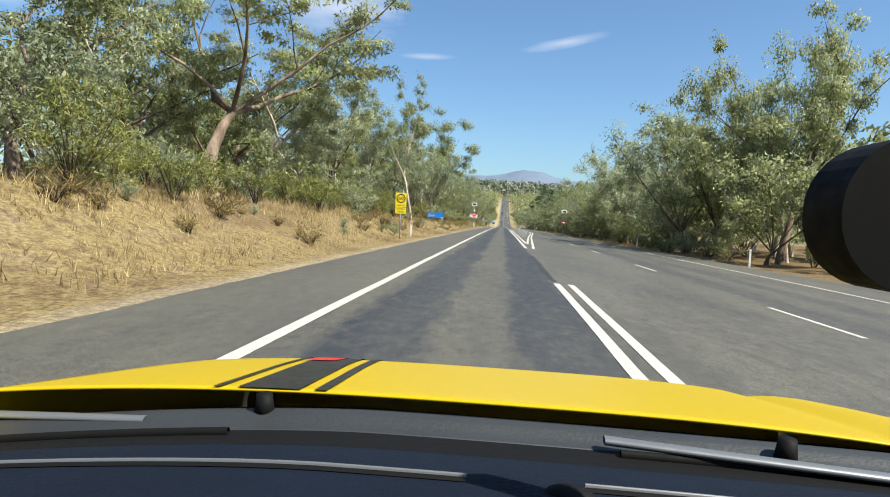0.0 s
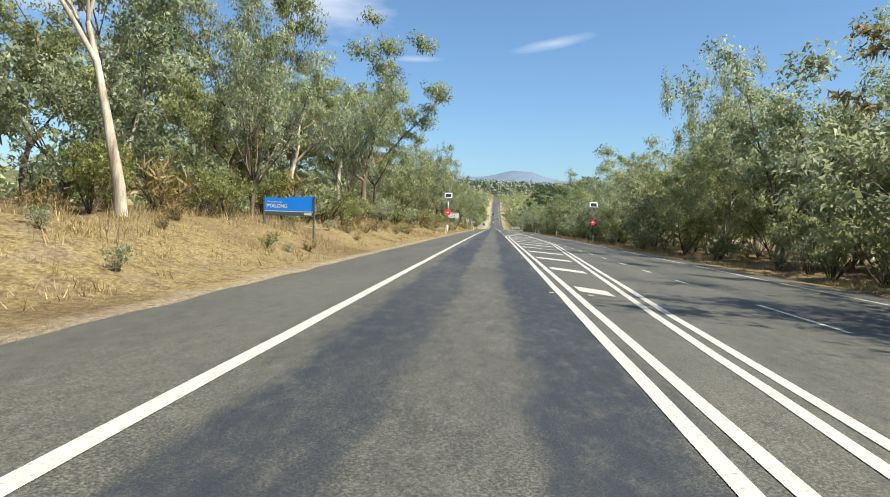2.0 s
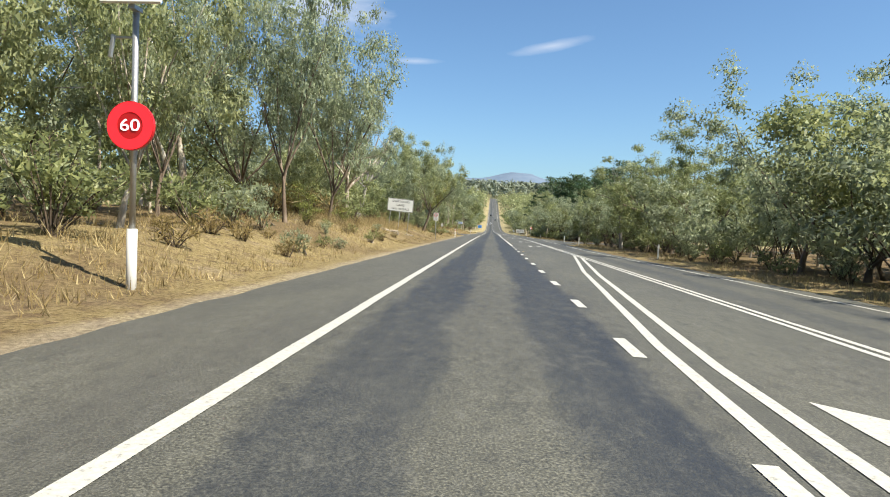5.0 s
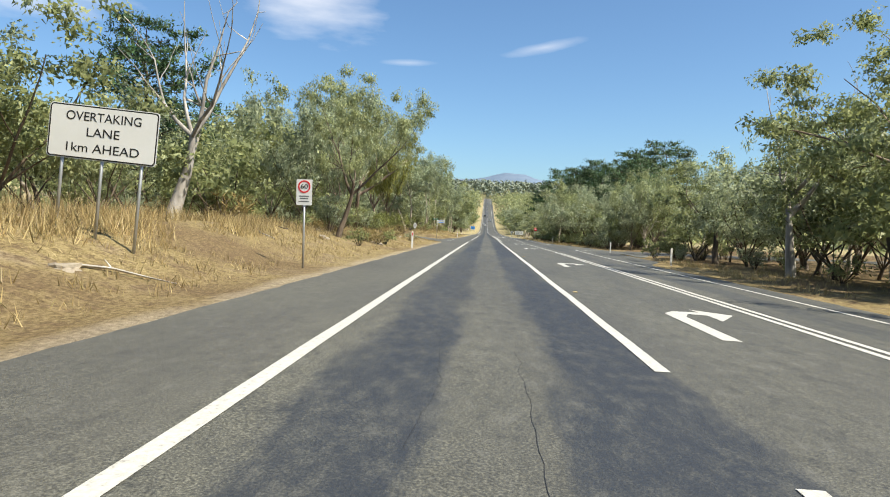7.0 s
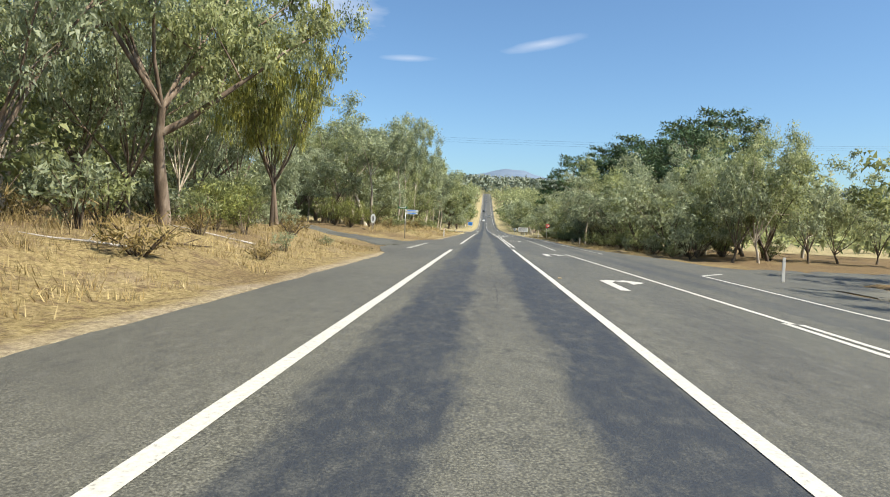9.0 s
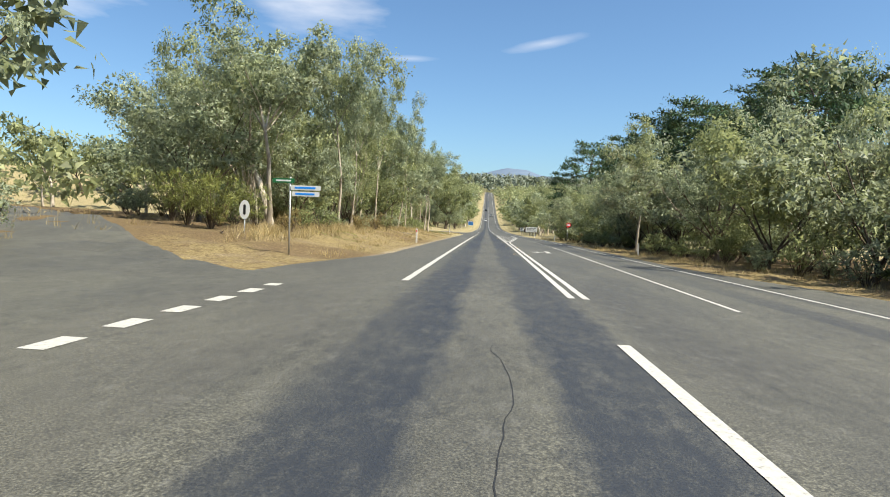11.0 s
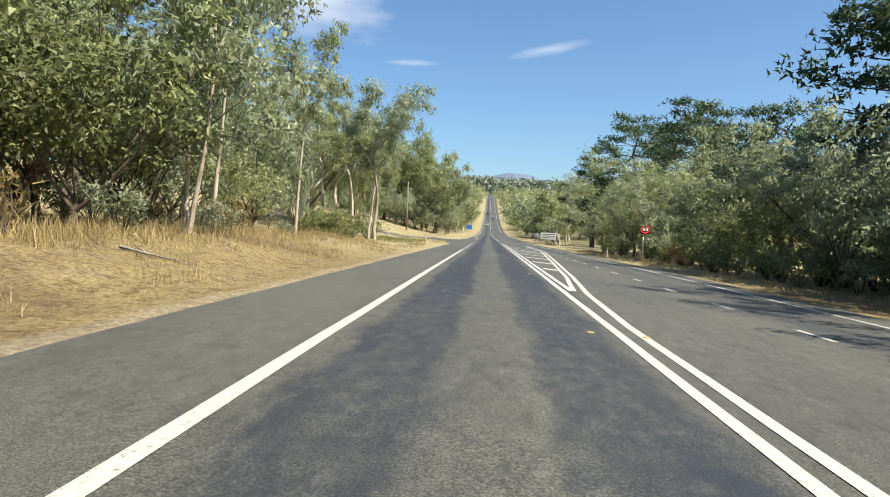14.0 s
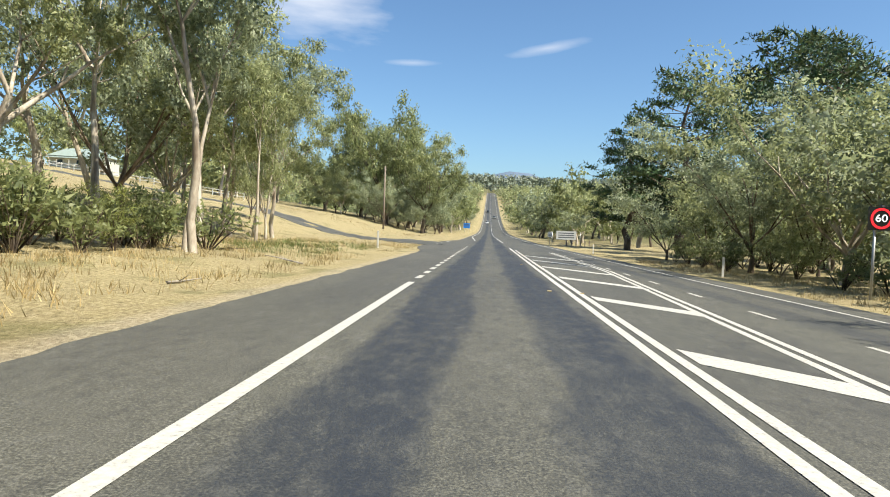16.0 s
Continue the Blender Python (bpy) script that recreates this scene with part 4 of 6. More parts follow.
for x, y, h, k in ((-11.4, 265, 8, 3), (-11.0, 271, 9.5, 1), (-13, 276, 11, 3), (-12.5, 288, 9, 1), (-14, 296, 10, 0), (-11.8, 304, 7, 3)):
    hero("bushy_gum", x, y, h, which=k, radius=2.6)
belt(["bushy_gum"], (-16, -11.2), (259, 300), (4, 9), 14, 2.2, ())
belt(["bushy_gum", "bushy_gum", "slender_gum"], (-24, -15), (254, 306), (8, 12), 8, 3.0, ())
hero("slender_gum", -8.6, 314, 12, which=0, turn=10, radius=3.3)
hero("slender_gum", -9.3, 314.8, 11.5, which=2, turn=80, radius=3.3)
hero("tall_gum", -13.5, 317, 13, which=0, turn=20, radius=3.2)
hero("tall_gum", -17.5, 313, 13, which=2, turn=120, radius=3.6)
hero("slender_gum", -11.2, 326, 10.5, which=1, radius=2.3)
hero("slender_gum", -14.5, 331, 12, which=0, radius=3.3)
hero("tall_gum", -18.5, 325, 13, which=1, turn=60, radius=3.6)
hero("tall_gum", -12.0, 322, 12, which=3, turn=200, radius=3.4)
hero("bushy_gum", -12.5, 331, 9.5, which=1, radius=3)
hero("bushy_gum", -15.2, 309, 6, which=3, radius=2.4)
hero("bushy_gum", -21, 318, 10, which=1, radius=3.4)
hero("slender_gum", -16.0, 342, 12, which=2, radius=2.6)
hero("tall_gum", -20.5, 337, 12, which=3, radius=3.2)
hero("bushy_gum", -20.0, 348, 8.5, which=1, radius=3)
hero("bushy_gum", -25, 344, 10, which=2, radius=3.5)
for x, y, h, k, r in ((-13, 419, 20, 0, 8), (-20.5, 423, 26, 1, 10.5), (-27, 429, 22, 0, 9), (-10.5, 433, 15, 1, 5.5), (-18, 437, 25, 0, 10), (-34, 426, 12, 1, 6)):
    hero("broad_gum", x, y, h, which=k, radius=r)
belt(["tall_gum", "slender_gum", "bushy_gum", "tall_gum"], (-25, -12.5), (311, 337), (10, 13), 10, 2.3, ((-18, -13.5, 315, 323), (-22, -17, 321, 331), (-26.5, -20, 328, 338)))
# oncoming side
hero("crown_gum", 18.5, 44, 16.5, which=1, turn=130, radius=6.0)
hero("bushy_gum", 20.5, 47.5, 15.5, which=1, turn=40, radius=5.0)
hero("bushy_gum", 17.0, 48.5, 12.0, which=3, turn=90, radius=4.2)
hero("broad_gum", 17.0, 52, 11.5, which=0, turn=30, radius=4.5)
hero("bushy_gum", 16, 57, 12.5, which=2)
hero("tall_gum", 17.0, 65, 12.0, which=1, turn=15, radius=2.6)
hero("dying_gum", 17.5, 78, 12.0, turn=70)
hero("bushy_gum", 17.0, 100.5, 15.0, which=3, turn=210, radius=3.6)
hero("bushy_gum", 16.5, 86, 12.0, which=0)
hero("bushy_gum", 16, 92, 9.5, which=1)
hero("bushy_gum", 16, 113, 9.5, which=0)
hero("spreading_gum", 17, 124, 10.5, which=2, radius=4.5)
hero("bushy_gum", 16.5, 152, 11, which=2)
hero("crown_gum", 16.4, 176.5, 12.2, which=0, turn=40, radius=6.0)
hero("dead_gum", 13.9, 187, 12.5, which=1, turn=60, radius=5.6)
hero("slender_gum", 13.9, 280, 11.8, which=1, turn=0)
for x, y, h, k in ((22.5, 297, 15.5, 0), (22.5, 285, 14, 1), (26, 291, 16, 0), (26, 385, 24.5, 1), (30, 362, 23, 0), (19.5, 388, 17, 0), (36, 291, 21.5, 1), (30, 287, 19, 0), (22.5, 300, 18, 1), (33, 300, 20, 0), (25, 345, 17, 1), (24, 270, 15, 1), (23, 318, 13, 1)):
    hero("pine", x, y, h, which=k, wide=1.15)
for x, y, h, k, r in ((17.6, 236.8, 9, 1, 3.6), (22, 241, 9.3, 0, 4), (26.5, 244, 9.2, 3, 4), (31, 248, 9.3, 2, 4), (36, 251, 9, 1, 4), (20.5, 214, 8.5, 2, 3.8), (24, 218.5, 9, 0, 4), (28, 222, 9, 3, 4), (19, 208, 9, 1, 3.6)):
    hero("bushy_gum", x, y, h, which=k, radius=r)
for x, y, h, k, r in ((20, 238, 10, 1, 4), (24, 246, 11, 3, 4.5), (19, 252, 10, 0, 4)):
    hero("bushy_gum", x, y, h, which=k, radius=r)
hero("bushy_gum", 15.2, 295, 8.2, which=1, radius=3.4)
hero("bushy_gum", 15.2, 352, 8.0, which=3)
for x, y, h, k in ((16, 343, 9, 2), (15.5, 335, 9.5, 0), (16.5, 327, 10, 3), (17.4, 321, 9, 1), (17.6, 309, 8.5, 2), (18.4, 303, 10, 0), (16.2, 289, 8, 3), (16, 273, 9, 1), (15.5, 264, 9.5, 2), (15, 255, 9, 0), (15.5, 246, 8.5, 3)):
    hero("bushy_gum", x, y, h, which=k, wide=1.1)

SIDES = ((-16.0, -4, 158, 187), (-9.5, -4, 221, 241), (-13, -4, 230, 247), (-22, -9, 238, 250), (-34, -17, 246, 264), (-52, -28, 258, 280), (-95, -4, 336, 402), (-34, -4, 300, 340), (4, 20, 211, 236), (20, 80, 220, 240), (4, 60, -2, 34))
belt(["tall_gum", "spreading_gum", "crown_gum", "slender_gum"], (-22, -12.5), (8, 60), (9, 14), 9, 4.0, SIDES)
belt(["tall_gum", "spreading_gum", "crown_gum", "slender_gum"], (-22, -11.5), (60, 106), (9, 14), 10, 4.0, SIDES)
belt(["tall_gum", "spreading_gum", "bushy_gum"], (-20, -12), (110, 130), (6.5, 9), 6, 3.5, SIDES)
belt(["tall_gum", "bushy_gum", "slender_gum", "bushy_gum"], (-20, -11.0), (130, 165), (8, 11), 9, 3.4, SIDES)
belt(["bushy_gum", "bushy_gum", "bushy_gum"], (-20, -11.5), (166, 198), (5, 8), 11, 2.8, SIDES)
belt(["bushy_gum", "bushy_gum", "slender_gum"], (-19, -13), (5, 160), (4, 7), 9, 2.6, SIDES)
belt(["back_gum"], (-42, -20), (0, 130), (8, 11), 24, 4.6, SIDES)
belt(["back_gum"], (-42, -19), (130, 200), (6.5, 9.5), 18, 4.6, SIDES)
belt(["back_gum"], (-42, -20), (200, 335), (7, 10), 22, 4.6, SIDES)
belt(["slender_gum", "bushy_gum", "tall_gum", "slender_gum"], (-24, -11.5), (252, 308), (10, 14), 18, 2.6, SIDES)
belt(["bushy_gum", "bushy_gum", "spreading_gum", "bushy_gum"], (15.5, 22), (36, 130), (8, 10.5), 15, 3.4, SIDES)
belt(["bushy_gum", "bushy_gum", "spreading_gum", "bushy_gum"], (15.5, 22), (130, 210), (7, 9), 15, 3.4, SIDES)
belt(["bushy_gum"], (14.2, 17), (40, 208), (3.0, 5.5), 14, 2.6, SIDES)
belt(["bushy_gum"], (15.0, 20), (36, 208), (4.5, 7.5), 34, 2.3, SIDES)
belt(["back_gum"], (19, 30), (34, 208), (5, 8), 30, 2.6, SIDES)
belt(["back_gum"], (19, 32), (240, 350), (5, 9), 16, 2.6, SIDES)
belt(["back_gum"], (21, 36), (34, 130), (10, 13), 18, 4.6, SIDES)
belt(["back_gum"], (21, 36), (130, 240), (8, 10.5), 18, 4.6, SIDES)
belt(["back_gum"], (21, 36), (240, 345), (8, 11), 14, 4.6, SIDES)
belt(["bushy_gum", "tan_gum", "tan_gum", "slender_gum"], (16, 24), (240, 350), (7, 9.5), 14, 3.0, SIDES)
belt(["back_gum"], (-120, -34), (400, 480), (12, 18), 24, 6.0, ((-92, -74, 412, 440),))
belt(["back_gum"], (-75, -42), (200, 335), (8, 11), 14, 5.5, ())
belt(["back_gum"], (-38, -20), (214, 238), (9, 13), 8, 3.5, SIDES)
belt(["back_gum"], (-50, -24), (238, 262), (10, 13), 8, 4.0, SIDES)
belt(["back_gum"], (-28, -9), (446, 620), (12, 17), 20, 5, SIDES)
belt(["back_gum"], (15, 46), (406, 620), (11, 17), 36, 5, ())
belt(["bushy_gum"], (-32, -9.5), (414, 436), (6.2, 10), 20, 2.6, ())
belt(["back_gum"], (-26, -8.5), (440, 640), (4, 8), 34, 3.5, ())
belt(["back_gum"], (13, 40), (406, 640), (4, 8), 52, 3.5, ())
belt(["bushy_gum"], (-32, -15), (206, 240), (3, 5.5), 14, 2.6, SIDES)
belt(["bushy_gum"], (-24, -13), (196, 224), (2.5, 5), 9, 2.2, SIDES)
belt(["bushy_gum"], (15.0, 18), (238, 350), (3.0, 5.5), 16, 2.4, SIDES)
belt(["green_bush", "grey_bush"], (-32, -14), (222, 306), (2.0, 3.6), 44, 1.8, SIDES)
belt(["green_bush", "grey_bush"], (-26, -13), (4, 205), (1.8, 3.2), 40, 1.8, SIDES)
belt(["green_bush", "grey_bush"], (15.5, 25), (236, 350), (2.0, 3.4), 30, 1.8, SIDES)
for x, y, h in ((-12.4, 247.5, 2.6), (-14.2, 249.0, 2.8), (-11.0, 249.5, 2.2), (-16.0, 251.0, 2.6)):
    hero("wattle_bush", x, y, h)
belt(["wattle_bush", "grey_bush", "wattle_bush", "wattle_bush"], (-12.5, -8.2), (6, 62), (1.2, 2.4), 46, 1.0, SIDES)
belt(["wattle_bush", "grey_bush", "wattle_bush", "dry_bush", "green_bush"], (-13, -8), (62, 216), (0.8, 2.4), 80, 1.2, SIDES)
belt(["dry_bush", "dry_bush", "grey_bush"], (-10, -5.6), (4, 70), (0.25, 0.8), 50, 0.7, SIDES)
belt(["dry_bush", "dry_bush", "grey_bush", "green_bush"], (-9.0, -5.6), (30, 216), (0.3, 0.9), 60, 1.0, SIDES)
belt(["green_bush", "dry_bush", "grey_bush"], (-14, -8.5), (246, 312), (0.6, 1.5), 26, 1.5, SIDES)
belt(["green_bush", "wattle_bush", "green_bush"], (-13.8, -9.8), (309, 318.5), (1.3, 2.3), 16, 0.9, ())
belt(["green_bush", "grey_bush", "green_bush"], (13.2, 15.5), (40, 350), (0.8, 2.2), 80, 1.1, SIDES)
belt(["green_bush", "grey_bush", "dry_bush"], (15, 22), (36, 350), (1.0, 2.4), 24, 1.6, SIDES)
belt(["green_bush", "grey_bush", "dry_bush"], (-22, -12), (6, 300), (1.0, 2.2), 26, 1.6, SIDES)

# ---- grass, far woods, range ----


def tufts(name, count, xs, ys, tall, material, label, seed, keep=None):
    """Standing blades, thick in patches."""
    rng = np.random.default_rng(seed)
    cs, ws = [], []
    while len(cs) < count:
        x, y = rng.uniform(*xs), rng.uniform(*ys)
        if noise.noise((x * 0.5, y * 0.25, 3.3)) + rng.uniform(-0.5, 0.5) < 0.0 or (keep and not keep(x, y)):
            continue
        for _ in range(int(rng.uniform(6, 14))):
            px, py = x + rng.normal(0, 0.13), y + rng.normal(0, 0.13)
            cs.append((px, py, ground_z(px, py) - 0.02))
            ws.append((rng.normal(0, 0.4), rng.normal(0, 0.4), 1.0))
    me = leaf_mesh(name, cs, ws, tall, 0.009, material, rng)
    return tagged(new(name, me), label, "grass", kind="stuff")


def off_side_roads(x, y):
    return not any(a < x < b and c < y < d for a, b, c, d in ((-9.5, -3, 222, 240), (-14, -6, 232, 250), (-40, -3, 346, 380)))


tufts("dry_grass", 30000, (-9.0, -5.0), (-2, 220), 0.20, STRAW, "dry straw grass standing on the roadside bank", 91)
tufts("dry_grass", 18000, (-12.5, -7.0), (-2, 220), 0.40, STRAW, "tall dry grass along the top of the bank", 92)
tufts("dry_grass", 22000, (-13, -5.2), (241, 345), 0.22, STRAW, "dry straw grass on the verge beside the saplings", 93, off_side_roads)
tufts("dry_grass", 14000, (10.2, 14.5), (36, 345), 0.34, STRAW, "dry grass fringe below the roadside gums", 94, lambda x, y: not 205 < y < 240 and x > lerp_table(RIGHT_SEAL, y) + 1.2)
tufts("dry_grass", 12000, (-27, -12), (0, 330), 0.45, STRAW, "dry grass under the gum trees", 96, off_side_roads)
tufts("dry_grass", 10000, (-42, -9), (296, 400), 0.30, STRAW, "dry grass on the open slope", 97, off_side_roads)
tufts("dry_grass", 9000, (-11.0, -7.6), (150, 186), 0.55, STRAW, "tall golden grass on top of the bank by the signs", 98)
tufts("dry_grass", 8000, (-10.2, -7.8), (243, 302), 0.50, STRAW, "tall dry grass along the foot of the saplings", 99)
tufts("green_weeds", 1500, (-9.6, -6.6), (249, 256), 0.10, LEAF_WATTLE, "low yellow-green weeds on the dry verge", 90)
tufts("green_weeds", 3000, (-11, -6.5), (318, 334), 0.28, GREEN_GRASS, "patch of green weeds in the dry verge", 95)


def far_wood(name, count, place, heights, seed, material, label, leaves=26, size=1.1):
    """Distant trees too many to count: each a loose heap of big sprays."""
    rng = np.random.default_rng(seed)
    cs, ws, fs = [], [], []
    while len(cs) < count * leaves:
        x, y = place(rng)
        h = rng.uniform(*heights)
        z = ground_z(x, y)
        g = rng.normal(size=(leaves, 3))
        g /= np.linalg.norm(g, axis=1, keepdims=True)
        fs += (g + (0, 0, 0.25)).tolist()
        g *= rng.uniform(0.6, 1.0, (leaves, 1))
        r = h * rng.uniform(0.32, 0.5)
        cs += (g * (r, r, h * 0.42) + (x, y, z + h * 0.55)).tolist()
        ws += (g + rng.normal(0, 0.7, (leaves, 3))).tolist()
    me = leaf_mesh(name, cs, ws, size * 1.8, size * 0.6, material, rng, np.array(fs))
    return tagged(new(name, me), label, "forest", kind="stuff")


def away(lo, hi, y0, y1, gap=0.0):
    def pick(rng):
        while True:
            x = rng.uniform(lo, hi) * (1 if rng.uniform() < 0.5 else -1)
            y = y0 + (y1 - y0) * rng.uniform() ** 0.8
            if not (-100 < x < 0 and 335 < y < 410):
                return x, y
    return pick


far_wood("far_woods", 800, away(40, 130, 0, 640), (6, 10), 101, LEAF_GUM, "grey-green bush behind the roadside trees", 95, 0.62)
far_wood("far_woods", 900, away(9.5, 150, 540, 1080), (9, 15), 102, LEAF_GUM, "wooded slope along the far rise of the road", 44, 1.0)
far_wood("far_woods", 2200, away(0, 640, 1085, 2000), (10, 18), 103, LEAF_HAZED, "distant wooded ridge at the top of the rise", 30, 2.4)


def range_material():
    m = Mat("hazy_blue_range")
    # the blue-grey is distance haze put straight into the base colour
    c = m.ramp(m.noise(0.012, 5), (0.35, (0.12, 0.16, 0.22)), (0.65, (0.145, 0.185, 0.245)))
    m.set("Base Color", c).set("Roughness", 1.0).set("Specular IOR Level", 0.0)
    return m.m


rv, rf = [], []
cols = axis((-2600, 3000, 70))
for j, (dy, up_) in enumerate(((0, 0.0), (300, 0.55), (650, 0.9), (900, 1.0), (1400, 0.7))):
    for x in cols:
        h = 300 + 62 * math.exp(-((x - 230) / 240.0) ** 2) + 30 * math.exp(-((x + 150) / 300.0) ** 2) + 18 * noise.noise((x * 0.004, 0, 0)) + 14 * noise.noise((x * 0.02, dy * 0.01, 0))
        rv.append((x, 3900 + dy, h * up_ + 10))
w = len(cols)
for j in range(4):
    for i in range(w - 1):
        rf.append((j*w + i, j*w + i + 1, (j+1)*w + i + 1, (j+1)*w + i))
tagged(mesh_ob("backdrop", rv, rf, range_material(), smooth_faces=True), "hazy blue mountain range on the horizon", "mountain", kind="structure")

# ---- signs, posts, poles ----


def number_ring(parent, x, z, y, r, ring_mat, digits_mat, text="60", width=0.0):
    part("ring", ring(bmesh.new(), r * 0.78, r, 0.006, (x, y, z)), ring_mat, parent)
    lettering(text, r * 1.0, digits_mat, parent, (x, y - 0.002, z), "number", width or r * 1.15)


def post_part(parent, x, y, z0, z1, r=0.03, material=GALV, name="post"):
    part(name, tube(bmesh.new(), (x, y, z0), (x, y, z1), r, r, 12), material, parent, smooth_faces=True)


def bars(parent, material, spots, y):
    """Small print too far off to read."""
    for x, z, w, h in spots:
        part("print_bar", box(bmesh.new(), w, 0.004, h, (x, y, z)), material, parent)


def yellow_school_sign(x, y):
    g = ground_z(x, y)
    t = thing("speed_warning_sign", x, y, g, "yellow school-zone 60 ahead warning sign on a steel post", "road sign", turn=3)
    post_part(t, 0, 0.04, -0.3, 2.35)
    part("panel", plate(bmesh.new(), 0.56, 0.74, 0.04, 0.01, (0, 0, 2.05)), SIGN_YELLOW, t)
    part("lower_panel", plate(bmesh.new(), 0.56, 0.31, 0.03, 0.01, (0, 0, 1.50)), SIGN_YELLOW, t)
    number_ring(t, 0, 2.13, -0.010, 0.235, SIGN_BLACK, SIGN_BLACK)
    lettering("AHEAD", 0.11, SIGN_BLACK, t, (0, -0.008, 1.765), width=0.44)
    lettering("SCHOOL", 0.11, SIGN_BLACK, t, (0, -0.008, 1.575), width=0.42)
    lettering("TIMES", 0.11, SIGN_BLACK, t, (0, -0.008, 1.435), width=0.34)
    return t


def welcome_sign(x, y):
    g = ground_z(x, y)
    lo = g - road_z(y)
    t = thing("welcome_sign", x, y, g, "blue town welcome sign between two grey posts on dry grass", "sign", turn=-4)
    g2 = ground_z(x - 0.95, y) - g
    g3 = ground_z(x + 0.95, y) - g
    for px, pz in ((-0.95, g2), (0.95, g3)):
        part("post", box(bmesh.new(), 0.06, 0.07, 1.96 - lo - pz + 0.4, (px, 0, (1.96 - lo + pz - 0.4) / 2), 0.01), SIGN_GREY, t)
    bm = bmesh.new()
    top = [(-0.92, 1.90), (-0.2, 1.885), (0.15, 1.93), (0.92, 1.97), (0.92, 1.42), (-0.92, 1.40)]
    f = [bm.verts.new((a, -0.012, b - lo)) for a, b in top]
    k = [bm.verts.new((a, 0.012, b - lo)) for a, b in top]
    bm.faces.new(f[::-1])
    bm.faces.new(k)
    for i in range(6):
        bm.faces.new((f[i], f[(i+1) % 6], k[(i+1) % 6], k[i]))
    part("panel", bm, SIGN_BLUE, t)
    part("stripe", box(bmesh.new(), 1.84, 0.028, 0.025, (0, 0, 1.40 - lo)), SIGN_WHITE, t)
    part("lower_rail", box(bmesh.new(), 1.84, 0.024, 0.14, (0, 0, 1.315 - lo)), SIGN_GREY, t)
    part("small_plate", box(bmesh.new(), 0.28, 0.006, 0.08, (0.72, -0.017, 1.32 - lo)), SIGN_WHITE, t)
    lettering("Welcome to", 0.10, SIGN_WHITE, t, (-0.56, -0.016, 1.735 - lo), width=0.56)
    lettering("PYALONG", 0.19, SIGN_WHITE, t, (-0.46, -0.016, 1.58 - lo), width=0.78, bold=0.004)
    return t


LED_RED = plain("lit_red_ring", (0.75, 0.02, 0.03), 0.4, 0, 0.03)
LED_WHITE = plain("lit_white_digits", (0.85, 0.85, 0.9), 0.4, 0, 0.03)
for led, col, power in ((LED_RED, (1.0, 0.02, 0.03, 1), 0.55), (LED_WHITE, (1.0, 1.0, 1.0, 1), 0.6)):
    led.node_tree.nodes["Principled BSDF"].inputs["Emission Color"].default_value = col
    led.node_tree.nodes["Principled BSDF"].inputs["Emission Strength"].default_value = power
PANEL_CELL = plain("solar_cells", (0.02, 0.03, 0.06), 0.2, 0.1, 0.1)


def solar_speed_sign(x, y, z_disc, z_panel, square, post_mat):
    g = ground_z(x, y)
    t = thing("electronic_speed_sign", x, y, g, "electronic red-ringed 60 speed sign with a solar panel on its pole", "road sign", "electronic speed signs")
    post_part(t, 0, 0.06, -0.4, 0.9, 0.075, WHITE_POST if post_mat is GALV else post_mat, "lower_post")
    post_part(t, 0, 0.06, 0.9, z_panel - 0.05, 0.045, post_mat)
    if square:
        part("panel", plate(bmesh.new(), 0.68, 0.66, 0.03, 0.06, (0, -0.02, z_disc)), SIGN_BLACK, t)
        number_ring(t, 0, z_disc, -0.054, 0.30, LED_RED, LED_WHITE)
    else:
        part("panel", ring(bmesh.new(), 0, 0.36, 0.06, (0, -0.02, z_disc)), SIGN_RED, t)
        part("ring", ring(bmesh.new(), 0.2, 0.35, 0.006, (0, -0.053, z_disc)), LED_RED, t)
        lettering("60", 0.25, LED_WHITE, t, (0, -0.058, z_disc), "number", 0.3)
    tilt = Matrix.Rotation(radians(-28), 4, "X")
    part("solar_frame", box(bmesh.new(), 0.92, 0.05, 0.66, (0, 0.05, z_panel + 0.33), 0.012, tilt), WHITE_POST, t)
    cells = part("solar_cells", box(bmesh.new(), 0.70, 0.02, 0.46, (0, 0.02, z_panel + 0.315), 0.0, tilt), PANEL_CELL, t)
    part("bracket", box(bmesh.new(), 0.10, 0.22, 0.06, (0, 0.04, z_panel)), GALV, t)
    part("camera_arm", box(bmesh.new(), 0.05, 0.05, 0.34, (-0.36, 0.05, z_panel - 0.55), 0.01, Matrix.Rotation(radians(8), 4, "Y")), GALV, t)
    part("arm_strut", box(bmesh.new(), 0.36, 0.03, 0.03, (-0.18, 0.05, z_panel - 0.42)), GALV, t)
    return t


